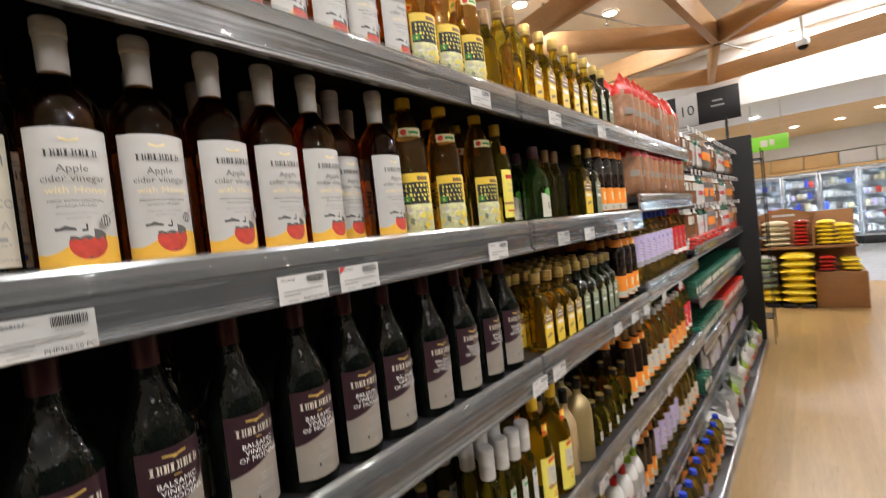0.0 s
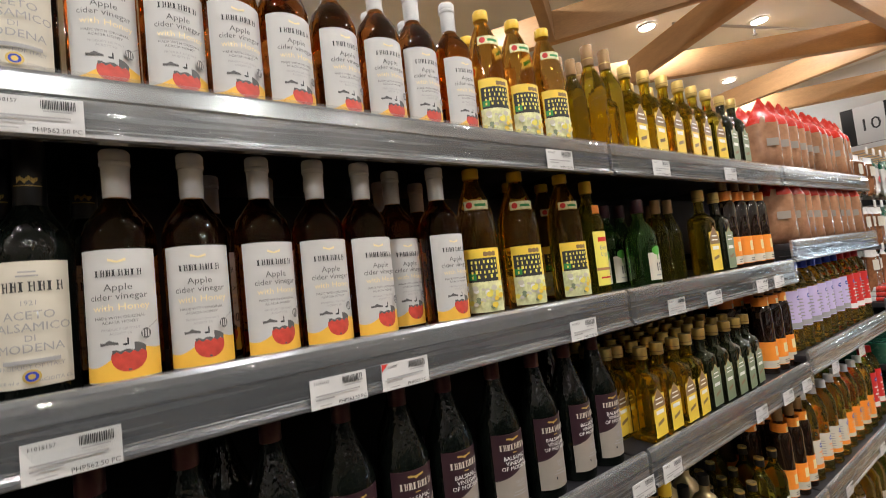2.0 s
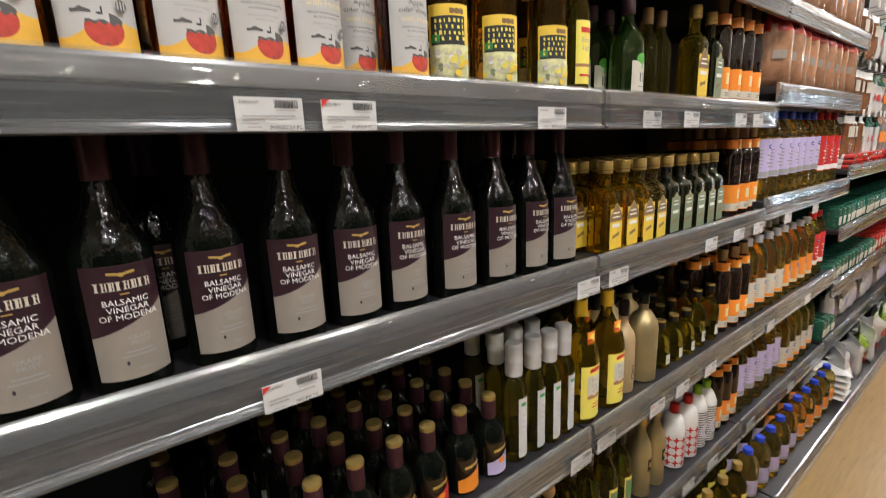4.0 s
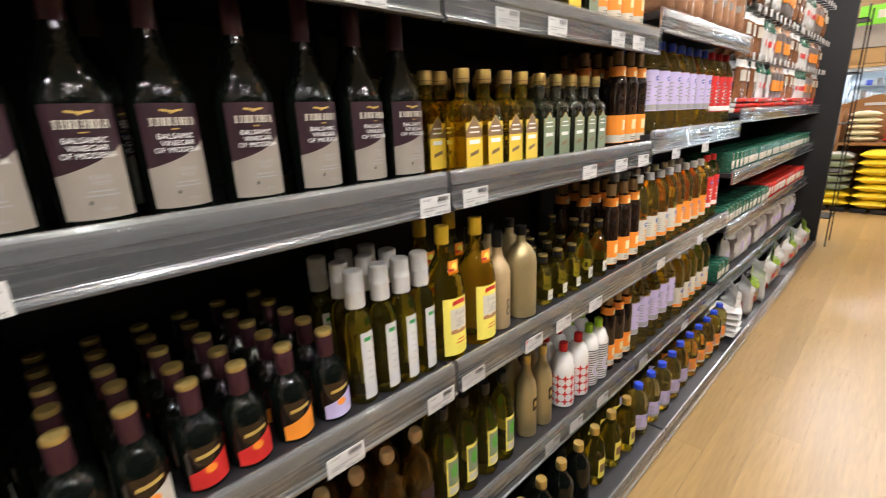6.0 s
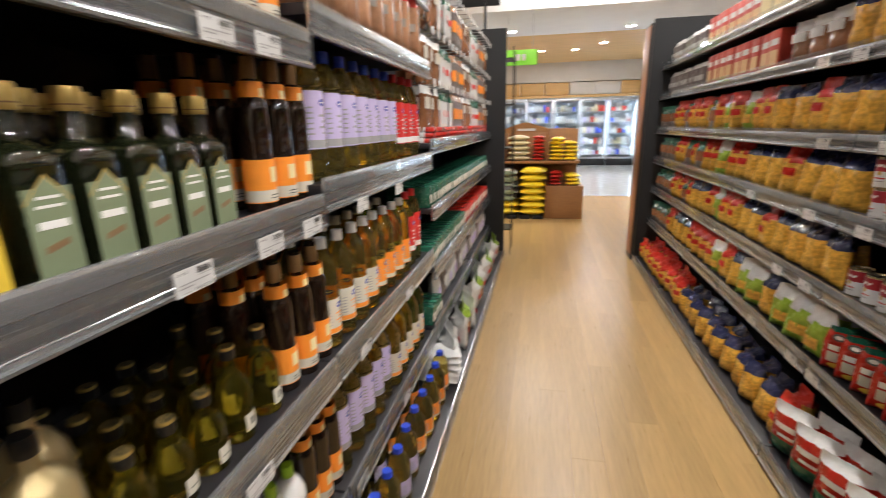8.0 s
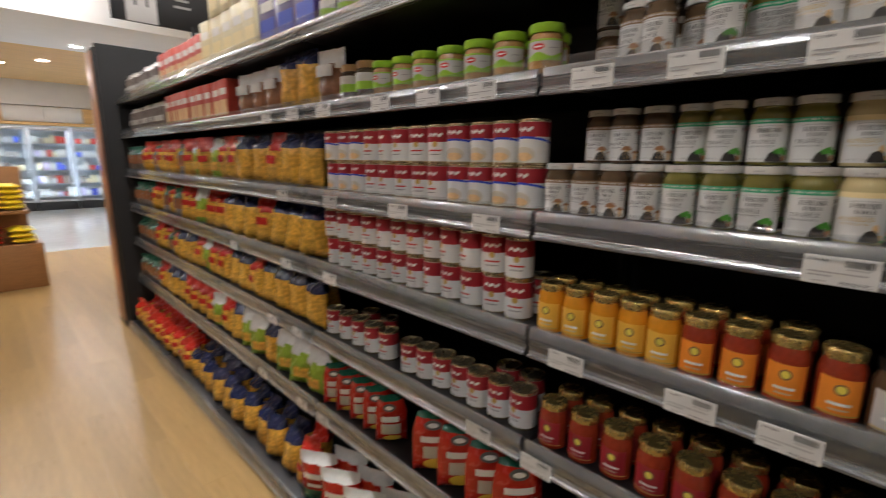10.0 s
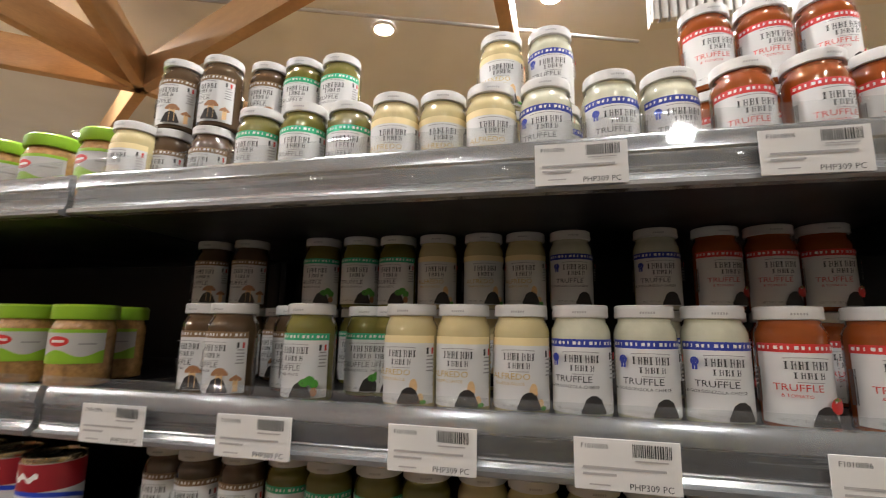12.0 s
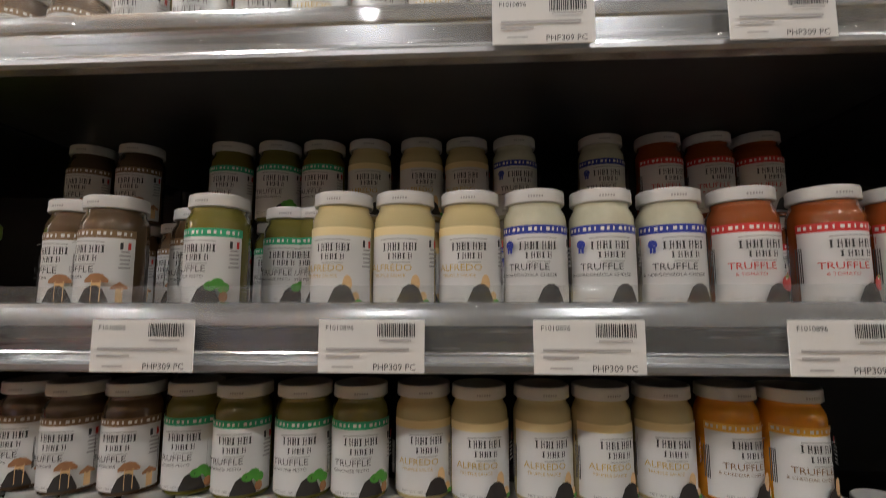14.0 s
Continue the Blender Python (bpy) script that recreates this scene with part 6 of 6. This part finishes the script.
spout = bag("sauce_pouch", "red standing sauce pouch with green corner and cream picture", "sauce pouches", RED_FILM, GREEN_FILM, 0.1, 0.16, 0.045, 61, 0.05, [(DARK_INK, 0.72, 0.88, -0.5, 0.3, 1), (WHITE_INK, 0.76, 0.84, -0.34, 0.14, 1), (WHITE_INK, 0.5, 0.62, -0.6, 0.5, 0), (CREAM_LABEL, 0.24, 0.46, -0.62, 0.62, 0), (YELLOW_LABEL, 0.1, 0.22, -0.5, 0.62, 1)], 0.25)
stock(spout, [(X0 + 0.02, y, 0.425) for y in (2.72, 2.64, 2.56, 2.48, 2.4)] + [(X0 + 0.07, y, 0.425) for y in (2.7, 2.6, 2.5)], TURN + 42, 8)
spout_b = bag("sauce_pouch", "large red sauce pouch with yellow picture", "sauce pouches", RED_FILM, GREEN_FILM, 0.125, 0.19, 0.05, 63, 0.05, [(DARK_INK, 0.76, 0.91, -0.45, 0.35, 1), (WHITE_INK, 0.8, 0.87, -0.3, 0.2, 1), (WHITE_INK, 0.56, 0.66, -0.62, 0.56, 0), (CREAM_LABEL, 0.3, 0.5, -0.5, 0.66, 0), (YELLOW_LABEL, 0.12, 0.3, -0.5, 0.6, 1)], 0.25)
stock(spout_b, [(X0 + 0.02, y, 0.425) for y in (2.2, 2.1, 2.0, 1.91)] + [(X0 + 0.09, y, 0.425) for y in (2.15, 2.0)], TURN + 42, 8)

soup_bag = bag("soup_pouch", "white soup pouch with red and green print on the base shelf", "soup pouches", RED_FILM, WHITE_FILM, 0.15, 0.2, 0.06, 65, 0.14, [(WHITE_INK, 0.55, 0.66, -0.6, 0.55, 0), (GREEN_FILM, 0.08, 0.34, -0.85, 0.85, 0), (WHITE_INK, 0.4, 0.46, -0.4, 0.4, 0)])
stock(soup_bag, [(X0 - 0.07, y, 0.062) for y in (2.72, 2.58, 2.44, 2.3, 2.16)] + [(X0 + 0.02, y, 0.062) for y in (2.65, 2.5, 2.35)], TURN + 25, 12)

# ---------------------------------------------------------------- pasta bags and cartons further down
pasta_y = bag("pasta_bag", "clear bag of yellow pasta with navy top", "pasta bags", PASTA, NAVY_FILM, 0.12, 0.19, 0.075, 71, 0.16, None, 0.3)
pasta_r = bag("pasta_bag", "clear bag of pasta with red print", "pasta bags", PASTA, RED_FILM, 0.122, 0.2, 0.075, 73, 0.2, (RED_FILM, 0.4, 0.55, 0.45), 0.3)
pasta_g = bag("pasta_bag", "lime and clear bag of pasta", "pasta bags", LIME_FILM, WHITE_FILM, 0.14, 0.19, 0.06, 75, 0.2, (PASTA, 0.2, 0.42, 0.5), 0.3)
pasta_b = bag("pasta_bag", "dark green and brown bag of dry noodles", "pasta bags", GREY_FILM, GREEN_FILM, 0.14, 0.17, 0.07, 77, 0.2, (SNACK, 0.3, 0.65, 0.8))
PY = [2.82 + 0.125 * i for i in range(21)]
for n, (z, picks) in enumerate(((Z2, "yyryyrrgrgrbrrrbrrbbb"), (Z3, "yyyryyyrrgrrbrbrrbbbb"), (Z4, "yyyyryyrrgryyrbrrbbbb"), (0.425, "gggyggyrgrrrryyyrbbbb"), (0.062, "ryyyyyyyyyyrrrrrrrrrr"))):
    for key, proto in (("y", pasta_y), ("r", pasta_r), ("g", pasta_g), ("b", pasta_b)):
        spots = [(X0 + (0.005 if z > 0.1 else -0.07), y, z) for y, q in zip(PY, picks) if q == key]
        spots += [(x + 0.085, y + 0.05, zz) for x, y, zz in spots]
        if spots:
            stock(proto, spots, TURN + 14, 22, n, 5)
silver = bag("pasta_bag", "clear window bag with dark pasta and silver top", "pasta bags", SNACK, WHITE_FILM, 0.13, 0.17, 0.06, 79, 0.2, (WHITE_FILM, 0.5, 0.7, 0.6))
stock(silver, [(X0 + 0.01, 2.66 + 0.13 * i, Z1) for i in (0, 3, 4, 5)], TURN, 12)
stock(pasta_y, [(X0 + 0.01, 2.66 + 0.13 * i, Z1) for i in (1, 2)], TURN, 12)


def carton(mat, panel, what, w, h, d):
    root = thing("food_carton", what, "carton", "food cartons")
    part("box", box(-d / 2, d / 2, -w / 2, w / 2, 0, h, 0.002), mat, root)
    front = part("front_print", box(d / 2, d / 2 + 0.0008, -w * 0.4, w * 0.4, h * 0.12, h * 0.5), panel, root)
    part("title", box(d / 2, d / 2 + 0.0008, -w * 0.36, w * 0.36, h * 0.62, h * 0.78), WHITE_INK, root)
    return root


purple = carton(PURPLE_BOX, BLUE_CAP, "purple food carton with pale title", 0.13, 0.2, 0.06)
stock(purple, [(X0 + 0.01, 2.76 + 0.14 * i, Z0) for i in range(3)], TURN, 3)
creamy = carton(CREAM_BOX, PALE_GOLD, "cream food carton with gold print", 0.11, 0.2, 0.07)
stock(creamy, [(X0 + 0.01, 3.17 + 0.118 * i, Z0) for i in range(5)] + [(X0 + 0.012, 3.17 + 0.118 * i, Z0 + 0.2) for i in range(1, 4)], TURN, 3)
redbox = carton(RED_BOX, PEAR_PRINT, "red food carton with picture", 0.1, 0.17, 0.06)
stock(redbox, [(X0 + 0.01, 3.76 + 0.106 * i, Z0) for i in range(7)] + [(X0 + 0.01, 3.5 + 0.106 * i, Z1) for i in range(9)], TURN, 3)
grey_p = bag("spice_pouch", "grey and white pouch", "grey pouches", GREY_FILM, WHITE_FILM, 0.1, 0.16, 0.04, 81, 0.12, (WHITE_FILM, 0.3, 0.5, 0.7))
stock(grey_p, [(X0 + 0.01, 4.55 + 0.11 * i, Z) for i in range(8) for Z in (Z0, Z1)], TURN, 12)


# ---------------------------------------------------------------- price tags on the rails
def price_tag(what, code, price, accent=False, w=0.076, h=0.037):
    root = thing("price_tag", what, "price tag", "price tags")
    part("card", box(-0.0006, 0.0006, -w / 2, w / 2, 0, h, 0), PAPER, root)
    layers = [("text", INK, code, -w * 0.3, h * 0.8, 0.0052), ("text", INK, price, w * 0.22, h * 0.05, 0.0065)]
    rnd = random.Random(len(code))
    u = w * 0.06
    while u < w * 0.42:
        t = rnd.choice((0.0005, 0.0008, 0.0012))
        layers.append(("strip", INK, u, u + t, h * 0.68, h * 0.93))
        u += t + rnd.choice((0.0005, 0.0008))
    layers += [("strip", GREY_INK, -w * 0.42, w * 0.36, h * 0.42, h * 0.47), ("strip", GREY_INK, -w * 0.42, -w * 0.1, h * 0.29, h * 0.34), ("strip", GREY_INK, w * 0.08, w * 0.38, h * 0.6, h * 0.63), ("strip", GREY_INK, -w * 0.36, -w * 0.16, h * 0.1, h * 0.13)]
    if accent:
        layers.append(("strip", RED_INK, -w * 0.5, -w * 0.36, lambda u: h - (-u - w * 0.36) * 0.9, h))
    bm, mats = printed(layers, 0)
    for v in bm.verts:
        v.co.x += 0.0006
    part("print", bm, mats, root)
    return root


tag_a = price_tag("white paper price tag with barcode on a shelf rail", "F1018157", "PHP562.50 PC")
tag_b = price_tag("white paper price tag with barcode and red corner", "F1010897", "PHP309 PC", True)
tag_c = price_tag("white paper price tag with barcode on a clear lip", "F1010896", "PHP309 PC")
LX = -0.541
left_tags = {5: (0.085, 0.852, 1.213, 1.582), 4: (0.1, 0.369, 0.864, 1.208, 1.379, 1.682, 1.819), 3: (0.985, 1.1, 1.565, 1.758, 1.91, 2.19, 2.51), 2: (0.74, 0.971, 1.079, 1.456, 1.636, 2.147, 2.6), 1: (1.42, 1.557, 1.73, 2.07, 2.5)}
stock(tag_a, [(LX, y, LEFT[n][0] + 0.002 + (0.016 if n == 1 else 0)) for n in left_tags for y in left_tags[n]], 0, 0.6)
stock(tag_b, [(LX, 0.466, LEFT[4][0] + 0.002), (LX, 0.355, LEFT[3][0] + 0.002), (LX, 1.308, LEFT[2][0] + 0.002)], 0, 0.6)
right_tags = {6: (1.283, 1.11, 0.93), 5: (1.741, 1.577, 1.413, 1.26, 1.088, 0.95, 1.982, 2.143, 2.327, 2.604, 2.8, 3.0), 4: (1.963, 2.261, 2.594, 2.917, 1.38, 1.1), 3: (2.61, 1.754, 1.53, 1.4, 2.9, 3.4), 2: (2.846, 3.052, 1.971, 1.807, 1.4), 1: (2.85, 2.7, 3.2)}
stock(tag_c, [(0.8805, y, RIGHT[n][0] + 0.002) for n in right_tags for y in right_tags[n]], 180, 0.6)

# ---------------------------------------------------------------- floor planks, last
W = 0.128
meshes = {}
floor = bpy.data.objects["floor"]
rnd = random.Random(5)
rest = []
for i in range(-36, 36):
    y = -3.0 - (i * 0.47) % 1.22
    while y < 9.5:
        x, y1 = i * W + 0.02, min(y + 1.22, 9.59)
        if -0.62 < x < 1.0 and y > -3:
            key = round(y1 - y, 3)
            if key not in meshes:
                meshes[key] = as_mesh("plank", box(-W / 2 + 0.0003, W / 2 - 0.0003, 0.0003, key - 0.0003, -0.004, 0.0), PLANK)
            ob = new("plank", meshes[key])
            ob.parent = floor
            ob.location = (x, y, 0)
        elif abs(x) < 4.6:
            rest.append((x, y, y1))
        y += 1.22
bm = bmesh.new()
for x, y, y1 in rest:
    add_box(bm, x - W / 2 + 0.0008, x + W / 2 - 0.0008, y + 0.0008, y1 - 0.0008, -0.004, 0.0)
tagged(part("planks", bm, PLANK, floor), kind="stuff")
